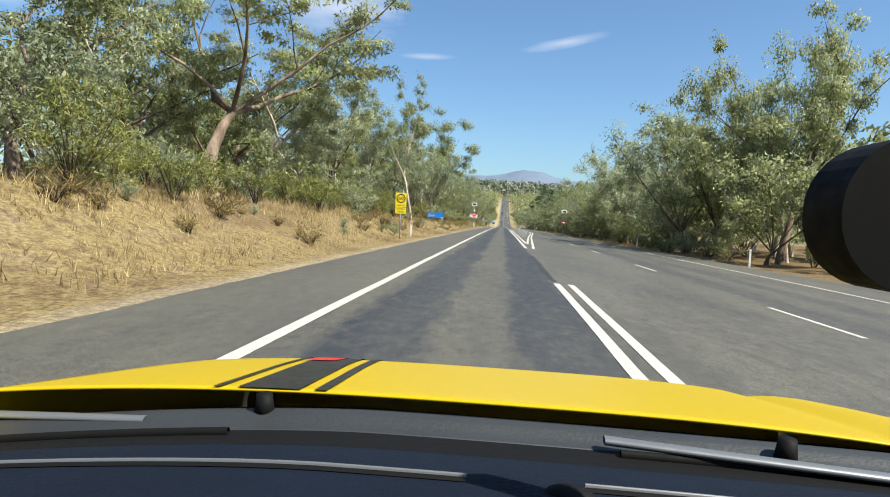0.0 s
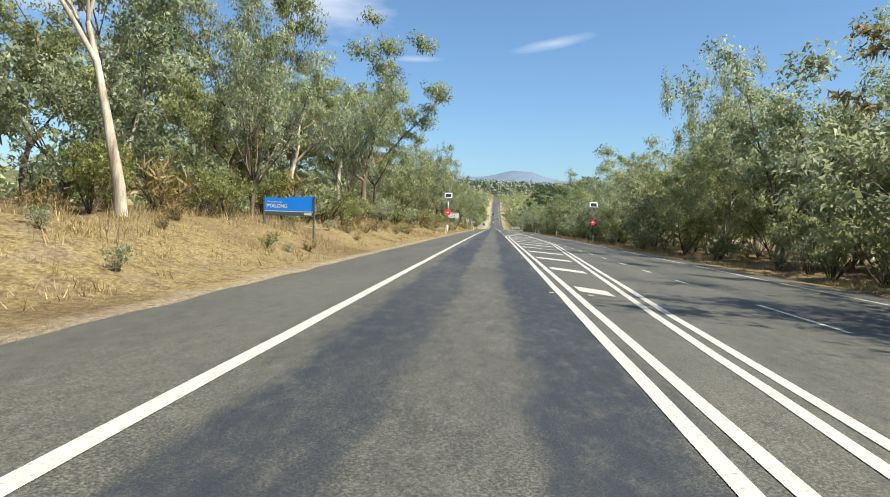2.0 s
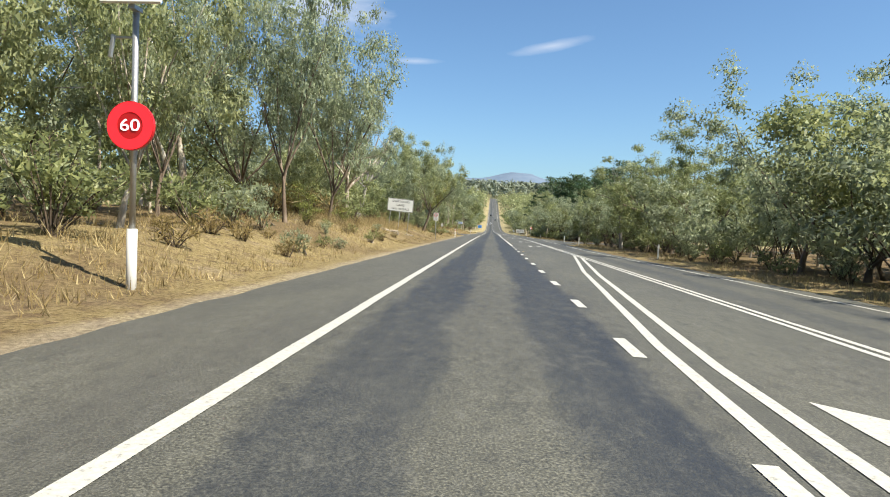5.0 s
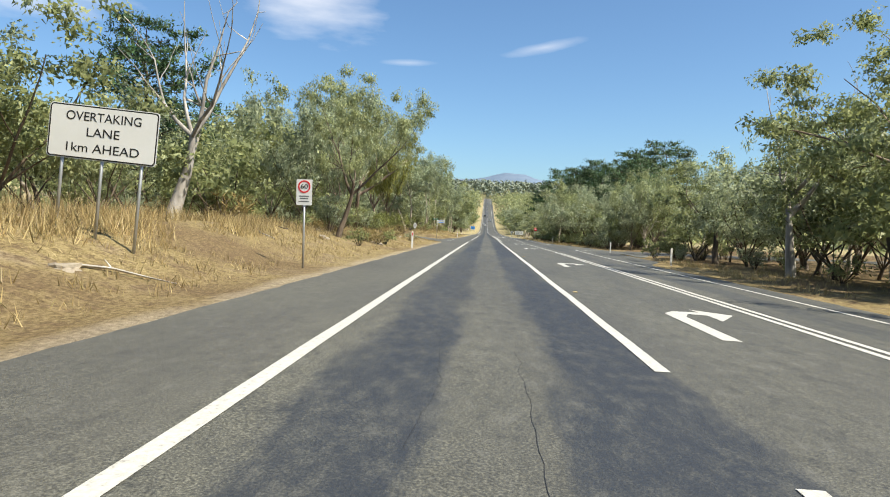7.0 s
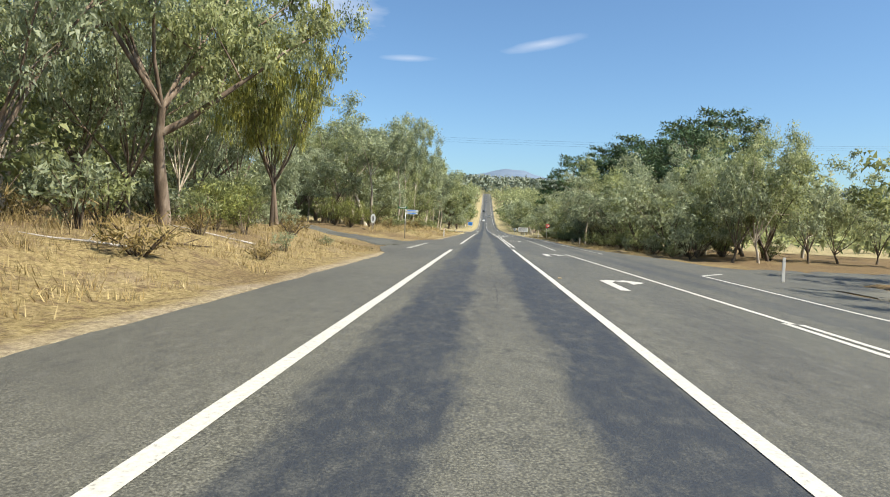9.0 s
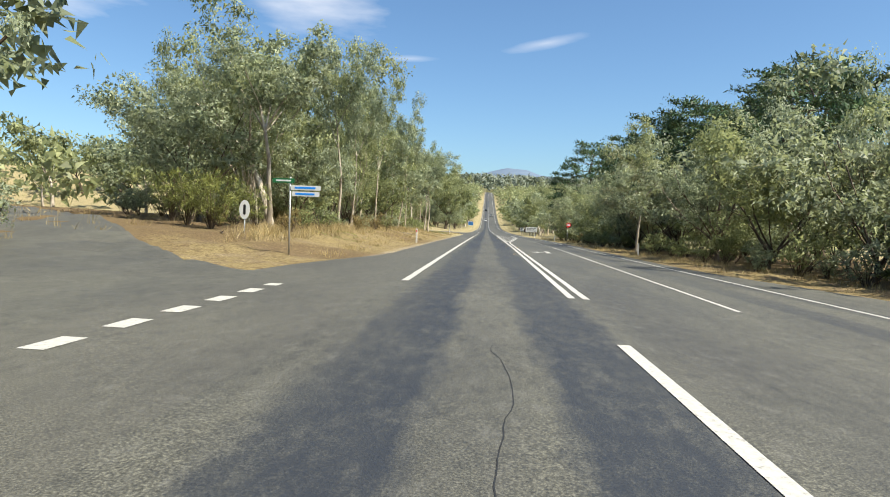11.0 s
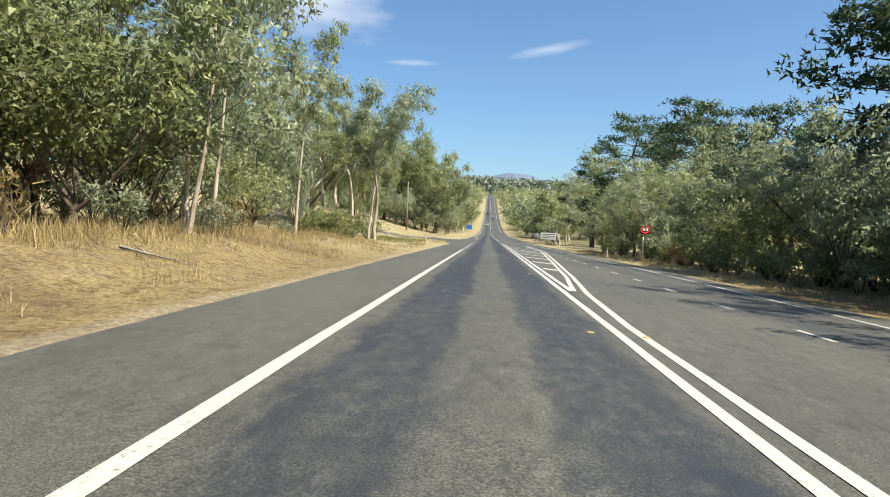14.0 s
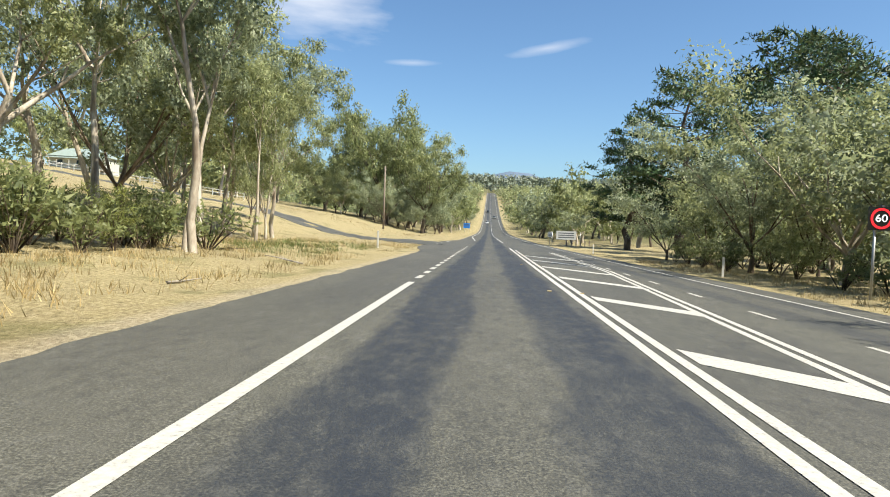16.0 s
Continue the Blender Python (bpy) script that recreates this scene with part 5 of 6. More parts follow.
def overtaking_sign(x, y):
    g = ground_z(x, y)
    t = thing("overtaking_lane_sign", x, y, g, "white overtaking lane sign with black letters on three steel posts", "road sign", turn=4)
    t.matrix_basis = pose(x, y, g, 0, 4.5, 4)
    z = 2.77 + road_z(y) - g
    part("border", plate(bmesh.new(), 2.05, 1.0, 0.065, 0.010, (0, 0, z)), SIGN_BLACK, t)
    part("panel", plate(bmesh.new(), 2.0, 0.95, 0.05, 0.018, (0, 0, z)), SIGN_WHITE, t)
    part("rim", plate(bmesh.new(), 2.08, 1.03, 0.07, 0.006, (0, 0.004, z)), SIGN_WHITE, t)
    lettering("OVERTAKING", 0.24, SIGN_BLACK, t, (0, -0.012, z + 0.29), width=1.42)
    lettering("LANE", 0.24, SIGN_BLACK, t, (0, -0.012, z), width=0.62)
    lettering("1km AHEAD", 0.24, SIGN_BLACK, t, (0, -0.012, z - 0.30), width=1.38)
    for px in (-0.76, 0.0, 0.76):
        pz = ground_z(x + px, y) - g
        post_part(t, px, 0.05, pz - 0.4, z + 0.4, 0.03)
    return t


def speed_sign(x, y):
    g = ground_z(x, y)
    t = thing("speed_limit_sign", x, y, g, "white 60 speed limit sign with red ring on steel post", "road sign")
    post_part(t, 0, 0.04, -0.35, 2.3 + road_z(y) - g)
    z = 2.03 + road_z(y) - g
    part("panel", plate(bmesh.new(), 0.42, 0.68, 0.03, 0.01, (0, 0, z)), SIGN_WHITE, t)
    number_ring(t, 0, z + 0.15, -0.009, 0.165, SIGN_RED, SIGN_BLACK)
    bars(t, SIGN_GREY, ((0, z - 0.10, 0.26, 0.025), (0, z - 0.16, 0.22, 0.025), (0, z - 0.24, 0.28, 0.02)), -0.008)
    return t


def street_sign(x, y):
    g = ground_z(x, y)
    up = road_z(y)
    t = thing("street_name_sign", x, y, g, "street name blades, one green and two pale, on a steel post", "street sign")
    post_part(t, 0, 0, -0.3, 2.62 + up - g, 0.03)
    part("blade", plate(bmesh.new(), 0.72, 0.15, 0.02, 0.02, (-0.22, -0.03, 2.50 + up - g)), SIGN_GREEN, t, "green blade")
    for z, w in ((2.28, 0.98), (2.08, 0.9)):
        part("blade", plate(bmesh.new(), w, 0.15, 0.02, 0.02, (0.52, -0.03, z + up - g)), SIGN_WHITE, t, "white blade with dark print")
        bars(t, SIGN_BLUE, ((0.5, z + up - g, w * 0.7, 0.06),), -0.043)
    bars(t, SIGN_WHITE, ((-0.22, 2.50 + up - g, 0.5, 0.05),), -0.043)
    return t


def hazard_marker(x, y):
    g = ground_z(x, y)
    t = thing("hazard_marker", x, y, g, "small oval white hazard marker with a dark centre on a post", "road sign")
    post_part(t, 0, 0.03, -0.3, 0.75, 0.025)
    bm = ring(bmesh.new(), 0, 0.30, 0.012, (0, 0, 0))
    bmesh.ops.transform(bm, matrix=Matrix.Translation((0, 0, 0.95)) @ Matrix.Diagonal((0.72, 1, 1.3, 1)), verts=bm.verts)
    part("panel", bm, SIGN_WHITE, t)
    part("arrow", plate(bmesh.new(), 0.10, 0.42, 0.04, 0.008, (0, -0.010, 0.95)), SIGN_BLACK, t)
    return t


def delineator(x, y, red=True):
    g = ground_z(x, y) - 0.02
    t = thing("guide_post", x, y, g, "white roadside guide post with a red reflector in dry grass" if red else "white roadside guide post standing in dry grass", "guide post", "guide posts", turn=random.uniform(-12, 12))
    bm = bmesh.new()
    box(bm, 0.11, 0.045, 1.22, (0, 0, 0.38), 0.012)
    part("post", bm, WHITE_POST, t)
    if red:
        part("reflector", box(bmesh.new(), 0.055, 0.006, 0.16, (0, -0.026, 0.83)), SIGN_RED, t, "red reflector")
    return t


yellow_school_sign(-5.04, 33.0)
welcome_sign(-7.22, 71.2)
solar_speed_sign(-5.40, 126.0, 2.42, 4.15, False, GALV)
solar_speed_sign(12.05, 126.6, 2.45, 4.25, True, SIGN_GREY)
overtaking_sign(-7.6, 168.4)
speed_sign(-4.95, 173.3)
street_sign(-6.47, 240.0)
hazard_marker(-9.9, 245.0)
for x, y, red in ((-5.15, 37.9, True), (-4.33, 193.3, True), (-4.8, 263.0, True), (-6.6, 333.5, False), (-4.9, 117, True)):
    delineator(x, y, red)
for x, y in ((11.6, 123.0), (10.3, 193.3), (10.9, 214.0), (11.6, 269.5), (11.4, 328.0), (13.0, 62.0), (10.6, 362.0), (11.0, 160.0), (13.3, 35.0)):
    delineator(x, y, False)


def led_sign(x, y):
    g = ground_z(x, y)
    t = thing("electronic_speed_sign", x, y, g, "square black electronic 60 speed sign with a red ring under trees", "road sign", "electronic speed signs")
    post_part(t, -0.12, 0.05, -0.4, 2.45, 0.04)
    part("panel", plate(bmesh.new(), 0.74, 0.74, 0.03, 0.07, (0, -0.02, 2.58)), SIGN_BLACK, t)
    number_ring(t, 0, 2.58, -0.060, 0.33, LED_RED, LED_WHITE, "60", 0.36)
    part("top_cap", box(bmesh.new(), 0.10, 0.10, 0.06, (0.05, 0, 2.98)), SIGN_GREY, t)
    return t


led_sign(12.2, 317.0)


def notice_board(x, y, w, h, z, label, n=2, face=SIGN_WHITE):
    g = ground_z(x, y)
    t = thing("roadside_board", x, y, g, label, "sign", turn=-6)
    part("panel", plate(bmesh.new(), w, h, 0.04, 0.03, (0, 0, z)), face, t)
    bars(t, SIGN_GREY, [(0, z + h * k, w * 0.8, h * 0.1) for k in (0.25, 0.0, -0.25)], -0.018)
    for k in range(n):
        post_part(t, (k - (n - 1) / 2) * w * 0.7, 0.04, -0.3, z + h * 0.4, 0.04)
    return t


notice_board(12.6, 402, 3.2, 1.4, 1.5, "large pale roadside information board on posts", 3)
notice_board(9.6, 398, 0.7, 0.8, 1.7, "small white roadside sign on a post", 1)
notice_board(-6.8, 492, 2.0, 1.5, 2.2, "small blue and white service sign by the road", 2, SIGN_BLUE)
for k in range(6):
    t = thing("timber_post", 11.5 + 0.9 * k, 392 + 1.5 * k, ground_z(11.5 + 0.9 * k, 392 + 1.5 * k), "short weathered timber post beside the road", "post", "timber posts")
    part("post", tube(bmesh.new(), (0, 0, -0.3), (0, 0, 0.95), 0.09, 0.08, 10), TIMBER, t)


# ---- power lines ----
def power_pole(x, y, top, label="weathered timber power pole with a crossarm"):
    g = ground_z(x, y)
    t = thing("power_pole", x, y, g, label, "power pole", "power poles")
    part("pole", tube(bmesh.new(), (0, 0, -0.8), (0, 0, top - g), 0.16, 0.11, 14), TIMBER, t, smooth_faces=True)
    part("crossarm", box(bmesh.new(), 0.12, 1.9, 0.12, (0, 0, top - g - 0.5), 0.01), TIMBER, t)
    for k in (-0.8, 0.0, 0.8):
        part("insulator", tube(bmesh.new(), (0, k, top - g - 0.44), (0, k, top - g - 0.24), 0.05, 0.03, 8), SIGN_GREY, t)
    return t


def wire(a, b, sag):
    cu = bpy.data.curves.new("wire", "CURVE")
    cu.dimensions, cu.bevel_depth = "3D", 0.0019
    sp = cu.splines.new("POLY")
    sp.points.add(24)
    a, b = Vector(a), Vector(b)
    for k, p in enumerate(sp.points):
        u = k / 24
        q = a.lerp(b, u) - Vector((0, 0, sag * 4 * u * (1 - u)))
        p.co = (*q, 1)
    cu.materials.append(SIGN_BLACK)
    ob = new("power_wire", cu)
    return tagged(ob, "thin dark overhead power wire across the road", "power line", "power wires")


power_pole(-25, 221, 5.7)
power_pole(29, 217, 5.1)
for k in (-0.8, 0.0, 0.8):
    wire((-25, 221 + k, 5.45), (29, 217 + k, 4.85), 0.9)
power_pole(-17.3, 400, 8.8)
power_pole(33, 396, 9.5)
for k in (-0.8, 0.0, 0.8):
    wire((-17.3, 400 + k, 8.5), (33, 396 + k, 9.2), 1.8)
    wire((-17.3, 400 + k, 8.5), (-70, 415 + k, 16), 1.5)
power_pole(-70, 415, 16.3)

# ---- farmhouse up the slope ----
WALL_PALE, ROOF_IRON = plain("pale_weatherboard", (0.62, 0.62, 0.56), 0.7, 0, 0.08), plain("green_grey_iron_roof", (0.30, 0.36, 0.33), 0.5, 0.2, 0.1)
GLASS_DARK = plain("dark_window_glass", (0.03, 0.035, 0.04), 0.1, 0, 0.1)


def farmhouse(x, y):
    g = ground_z(x, y)
    t = thing("farmhouse", x, y, g, "pale weatherboard house with a verandah and iron roof", "house", turn=14)
    part("wall", box(bmesh.new(), 11, 7, 3.4, (0, 0, 1.1)), WALL_PALE, t)
    bm = bmesh.new()
    pts = [(-5.9, -3.9, 2.8), (5.9, -3.9, 2.8), (5.9, 3.9, 2.8), (-5.9, 3.9, 2.8), (-3.4, 0, 4.7), (3.4, 0, 4.7)]
    v = [bm.verts.new(p) for p in pts]
    for f in ((0, 1, 5, 4), (1, 2, 5), (2, 3, 4, 5), (3, 0, 4), (3, 2, 1, 0)):
        bm.faces.new([v[i] for i in f])
    part("roof", bm, ROOF_IRON, t)
    part("verandah_roof", box(bmesh.new(), 11.6, 2.2, 0.08, (0, -4.6, 2.45), 0.0, Matrix.Rotation(radians(9), 4, "X")), ROOF_IRON, t)
    for k in range(6):
        part("verandah_post", box(bmesh.new(), 0.1, 0.1, 3.4, (-5.5 + 2.2 * k, -5.5, 0.65)), WHITE_POST, t)
    part("verandah_floor", box(bmesh.new(), 11.4, 2.2, 0.15, (0, -4.6, 0.1)), TIMBER, t)
    part("railing", box(bmesh.new(), 11.2, 0.06, 0.08, (0, -5.5, 1.05)), WHITE_POST, t)
    for k in (-3.6, 0.2, 3.6):
        w = part("window", box(bmesh.new(), 1.4, 0.08, 1.2, (k, -3.52, 1.55)), WHITE_POST, t)
        part("pane", box(bmesh.new(), 1.2, 0.06, 1.0, (k, -3.55, 1.55)), GLASS_DARK, w)
    return t


farmhouse(-84, 424)


def rail_fence(x0, y0, x1, y1, n):
    g = ground_z(x0, y0)
    t = thing("paddock_fence", x0, y0, g, "white timber post-and-rail paddock fence on the slope", "fence")
    last = None
    for k in range(n):
        x, y = x0 + (x1 - x0) * k / (n - 1), y0 + (y1 - y0) * k / (n - 1)
        z = ground_z(x, y) - g
        part("post", box(bmesh.new(), 0.12, 0.12, 1.5, (x - x0, y - y0, z + 0.45)), WHITE_POST, t)
        if last:
            for h in (0.55, 1.05):
                part("rail", tube(bmesh.new(), (last[0], last[1], last[2] + h), (x - x0, y - y0, z + h), 0.05, 0.05, 6), WHITE_POST, t)
        last = (x - x0, y - y0, z)
    return t


rail_fence(-88, 412, -40, 398, 17)

# ---- traffic far ahead ----
TYRE = plain("tyre_rubber", (0.02, 0.02, 0.02), 0.85, 0, 0.1)


def far_car(x, y, paint, label, facing):
    z = surface_z(x, y)
    t = thing("car", x, y, z, label, "car", turn=180 if facing else 0)
    t.matrix_basis = Matrix.Translation((x, y, z)) @ Matrix.Rotation(math.atan(road_slope(y)), 4, "X") @ Matrix.Rotation(math.pi if facing else 0, 4, "Z")
    part("body", box(bmesh.new(), 1.8, 4.4, 0.7, (0, 0, 0.62), 0.16), paint, t)
    bm = bmesh.new()
    lo = [(-0.82, -1.9, 0.9), (0.82, -1.9, 0.9), (0.82, 1.0, 0.9), (-0.82, 1.0, 0.9)]
    hi = [(-0.66, -1.5, 1.5), (0.66, -1.5, 1.5), (0.66, 0.3, 1.5), (-0.66, 0.3, 1.5)]
    v = [bm.verts.new(p) for p in lo + hi]
    for i in range(4):
        j = (i + 1) % 4
        bm.faces.new((v[i], v[j], v[4 + j], v[4 + i]))
    bm.faces.new(v[4:])
    part("cabin", bm, GLASS_DARK, t)
    part("roof", box(bmesh.new(), 1.3, 1.8, 0.05, (0, -0.6, 1.52), 0.02), paint, t)
    for wx, wy in itertools.product((-0.82, 0.82), (-1.35, 1.35)):
        part("wheel", tube(bmesh.new(), (wx - 0.1, wy, 0.32), (wx + 0.1, wy, 0.32), 0.32, 0.32, 16), TYRE, t)
    return t


far_car(-1.0, 640, plain("white_car_paint", (0.75, 0.75, 0.74), 0.25), "white car driving up the far rise", False)
far_car(3.0, 700, plain("silver_car_paint", (0.45, 0.46, 0.47), 0.25, 0.3), "silver car coming down the far rise", True)
far_car(-1.2, 760, plain("dark_car_paint", (0.05, 0.055, 0.06), 0.25), "dark car near the top of the rise", False)

# ---- stones and fallen sticks ----
STONE = plain("pale_granite", (0.28, 0.235, 0.175), 0.95, 0, 0.35, 6.0, 1.0)


def boulder(x, y, s, seed):
    bm = bmesh.new()
    bmesh.ops.create_icosphere(bm, subdivisions=3, radius=1.0)
    for v in bm.verts:
        k = 1 + 0.5 * noise.noise(v.co * 1.6 + Vector((seed, 0, 0))) + 0.22 * noise.noise(v.co * 4 + Vector((seed, 3, 0)))
        v.co = Vector((v.co.x * s * k, v.co.y * s * 0.8 * k, v.co.z * s * 0.4 * k))
    me = bpy.data.meshes.new("boulder")
    bm.to_mesh(me)
    bm.free()
    me.materials.append(STONE)
    ob = new("boulder", me)
    ob.matrix_basis = pose(x, y, ground_z(x, y) - s * 0.16, 0, 0, seed * 50)
    return tagged(ob, "pale weathered rock half buried in dry grass", "rock", "roadside rocks")


for k, (x, y, s) in enumerate(((-7.0, 162.0, 0.55), (-7.6, 161.4, 0.4), (-6.6, 166, 0.35), (-6.4, 150, 0.3), (-7.8, 186, 0.4), (-6.5, 193.5, 0.5), (-7.1, 192.6, 0.35))):
    boulder(x, y, s, k)
stick_rng = random.Random(8)
for k in range(46):
    y = stick_rng.uniform(6, 215) if k < 34 else stick_rng.uniform(242, 318)
    x = stick_rng.uniform(-11, -5.6)
    ln, a = stick_rng.uniform(0.5, 2.2), stick_rng.uniform(0, 6.283)
    pts = [Vector((x + math.cos(a) * ln * u + stick_rng.gauss(0, 0.05), y + math.sin(a) * ln * u + stick_rng.gauss(0, 0.05), 0)) for u in (0, 0.35, 0.7, 1.0)]
    for p in pts:
        p.z = ground_z(p.x, p.y) + 0.05
    segs = [(pts[i], pts[i + 1], 0.035 * (1 - i * 0.25), 0.035 * (1 - (i + 1) * 0.25)) for i in range(3)]
    b_ = pts[1] + Vector((stick_rng.gauss(0, 0.3), stick_rng.gauss(0, 0.3), 0.15))
    segs.append((pts[1], b_, 0.018, 0.006))
    tagged(new("fallen_branch", wood_mesh("fallen_branch", segs, BARK_DEAD if k % 3 else BARK_DARK, 0.002)), "dead fallen branch lying in dry grass", "branch", "fallen branches")

# tar-filled cracks in the seal
TAR = plain("crack_tar", (0.018, 0.018, 0.019), 0.7, 0, 0.2)


def crack(x, y0, y1, wander, w, seed, material=TAR, label="dark wandering crack along the asphalt lane"):
    verts, faces = [], []
    n = int((y1 - y0) / 0.18)
    for k in range(n + 1):
        y = y0 + (y1 - y0) * k / n
        cx = x + wander * noise.noise((seed, y * 0.35, 0)) + 0.06 * noise.noise((seed, y * 2.2, 5))
        h = w * (0.5 + 0.7 * abs(noise.noise((seed, y * 1.7, 8))))
        for q in (-h, h):
            verts.append((cx + q, y, surface_z(cx + q, y) + 0.003))
    for k in range(n):
        faces.append((2*k, 2*k + 1, 2*k + 3, 2*k + 2))
    return tagged(mesh_ob("road_crack", verts, faces, material), label, "road crack", kind="structure")


for args in ((0.05, 199, 226, 0.22, 0.007, 1), (-0.55, 160, 178, 0.2, 0.003, 2), (0.2, 150, 163, 0.1, 0.003, 3), (4.0, 200, 222, 0.3, 0.008, 4), (6.6, 30, 62, 0.4, 0.012, 7)):
    crack(*args)

# blacked-out stretch of the old double line
GHOST = plain("blacked_out_line", (0.024, 0.025, 0.028), 0.75, 0, 0.3)
crack(1.40, 13.6, 23.5, 0.02, 0.10, 6, GHOST, "dark blacked-out stretch of an old centre line")

# raised reflectors beside the double lines
AMBER = plain("amber_reflector", (0.46, 0.34, 0.14), 0.4, 0, 0.1)
for y in list(range(36, 116, 12)) + [152, 170, 188, 206] + list(range(250, 345, 12)):
    for x in ((1.3, 2.0) if y < 120 or y > 240 else (1.75,)):
        bm = box(bmesh.new(), 0.09, 0.08, 0.018, (0, 0, 0.009), 0.005)
        me = bpy.data.meshes.new("road_stud")
        bm.to_mesh(me)
        bm.free()
        me.materials.append(AMBER)
        ob = new("road_stud", me)
        ob.matrix_basis = Matrix.Translation((x, y, surface_z(x, y)))
        tagged(ob, "small raised amber reflector on the asphalt", "road stud", "road studs")

# ---- the yellow car that the walk starts in: bonnet, cowl, wipers, dashboard ----
def car_paint():
    m = Mat("yellow_car_paint")
    m.set("Base Color", m.mix(m.grey(m.noise(3, 4), 0.4, 0.7, 0, 0.2), (0.44, 0.312, 0.003), (0.41, 0.292, 0.006)))
    m.set("Roughness", 0.4).set("Coat Weight", 0.10).set("Coat Roughness", 0.08).set("Specular IOR Level", 0.2)
    return m.m


YELLOW, BLACK_PLASTIC = car_paint(), plain("grained_black_plastic", (0.026, 0.029, 0.031), 0.5, 0, 0.15, 20, 0.2)
NAVY_DASH, RUBBER = plain("dark_navy_dashboard", (0.005, 0.009, 0.019), 0.8, 0, 0.15, 20, 0.3), plain("black_seal", (0.006, 0.006, 0.006), 0.7, 0, 0.1)
for mat_ in (NAVY_DASH, RUBBER):
    mat_.node_tree.nodes["Principled BSDF"].inputs["Specular IOR Level"].default_value = 0.12
STEEL_ARM = plain("satin_wiper_arm", (0.20, 0.21, 0.22), 0.35, 0.5, 0.1)
CX = 0.31


def bonnet_z(x, y):
    u = (x - CX) / 0.86
    z = 0.912 - 0.150 * (y - 1.0) - 0.035 * max(y - 1.35, 0) ** 2 - 0.30 * max(y - 1.78, 0) ** 1.5
    z -= (0.05 if u > 0 else 0.034) * abs(u) ** 3
    if u > 0:
        z += 0.016 * math.exp(-((u - 0.95) / 0.13) ** 2) * (1 - 0.3 * (y - 1.0))
        z -= 0.012 * math.exp(-((u - 0.74) / 0.05) ** 2)
    return z


def rear_edge(x):
    return 1.0 - 0.07 * ((x - CX) / 0.86) ** 2


start_car = thing("yellow_car", CX, 0, surface_z(CX, 0), "bright yellow car with black bonnet stripe and dark dashboard", "car")


def sheet(name, fx, us, vs, material, parent, label="", thick=0.0):
    verts = [fx(u, v) for v in vs for u in us]
    n = len(us)
    faces = [(j*n + i, j*n + i + 1, (j+1)*n + i + 1, (j+1)*n + i) for j in range(len(vs) - 1) for i in range(n - 1)]
    ob = mesh_ob(name, verts, faces, material, parent, label, True)
    if thick:
        mod = ob.modifiers.new("shell", "SOLIDIFY")
        mod.thickness, mod.offset = abs(thick), (-1 if thick > 0 else 1)
    return ob


base = surface_z(CX, 0)
us, vs = list(np.linspace(-0.86, 0.86, 61)), list(np.linspace(0, 1, 30))


def on_bonnet(x, v, lift=0.0):
    y = rear_edge(x) + (2.12 - rear_edge(x)) * v
    return (x - CX, y, bonnet_z(x, y) - base + lift)


bonnet = sheet("bonnet", lambda u, v: on_bonnet(CX + u, v), us, vs, YELLOW, start_car, "glossy yellow bonnet", 0.004)
for name, a0, a1, b0, b1, mat in (("stripe_panel", -0.135, -0.035, -0.255, -0.130, SIGN_BLACK), ("stripe_edge", -0.175, -0.163, -0.30, -0.288, SIGN_BLACK), ("stripe_edge", -0.012, 0.008, -0.098, -0.074, SIGN_BLACK)):
    sheet(name, lambda u, v, a0=a0, a1=a1, b0=b0, b1=b1: on_bonnet((a0 + (b0 - a0) * v) + ((a1 + (b1 - a1) * v) - (a0 + (b0 - a0) * v)) * u, v, 0.003), [0, 0.5, 1], vs[:26], mat, bonnet)
# flat red patch towards the front of the stripe panel
sheet("badge_patch", lambda u, v: on_bonnet(-0.22 + 0.08 * u, 0.55 + 0.25 * v, 0.005), [0, 0.5, 1], [0, 0.5, 1], SIGN_RED, bonnet, "small red patch on the stripe")
def tray(u, y, up):
    """A place behind the bonnet's rear edge, on the level of the cowl."""
    return (u, y - 0.05 * (u / 0.86) ** 2, 0.903 - 0.10 * max(-0.21 - u, 0.0) ** 1.5 - base + up)


wide = list(np.linspace(-1.0, 0.9, 61))
# black sheet standing in for the shade in the gap behind the bonnet
sheet("bonnet_gap", lambda u, v: tray(u, 1.01 - 0.05 * v, -0.016 - 0.008 * v), wide, [0, 0.5, 1], RUBBER, start_car)
sheet("cowl", lambda u, v: tray(u, 0.966 - 0.065 * v, -0.005 - 0.012 * v + 0.004 * math.sin(v * 6.0)), wide, list(np.linspace(0, 1, 8)), BLACK_PLASTIC, start_car, "grey-black plastic cowl panel", -0.01)
for wx, wy, z0, z1 in ((-0.385, 0.945, 0.878, 0.917), (0.37, 0.915, 0.88, 0.918)):
    n_ = part("washer_nozzle", tube(bmesh.new(), (wx, wy, z0 - base), (wx, wy - 0.004, z1 - base), 0.017, 0.012, 14), RUBBER, start_car, smooth_faces=True)
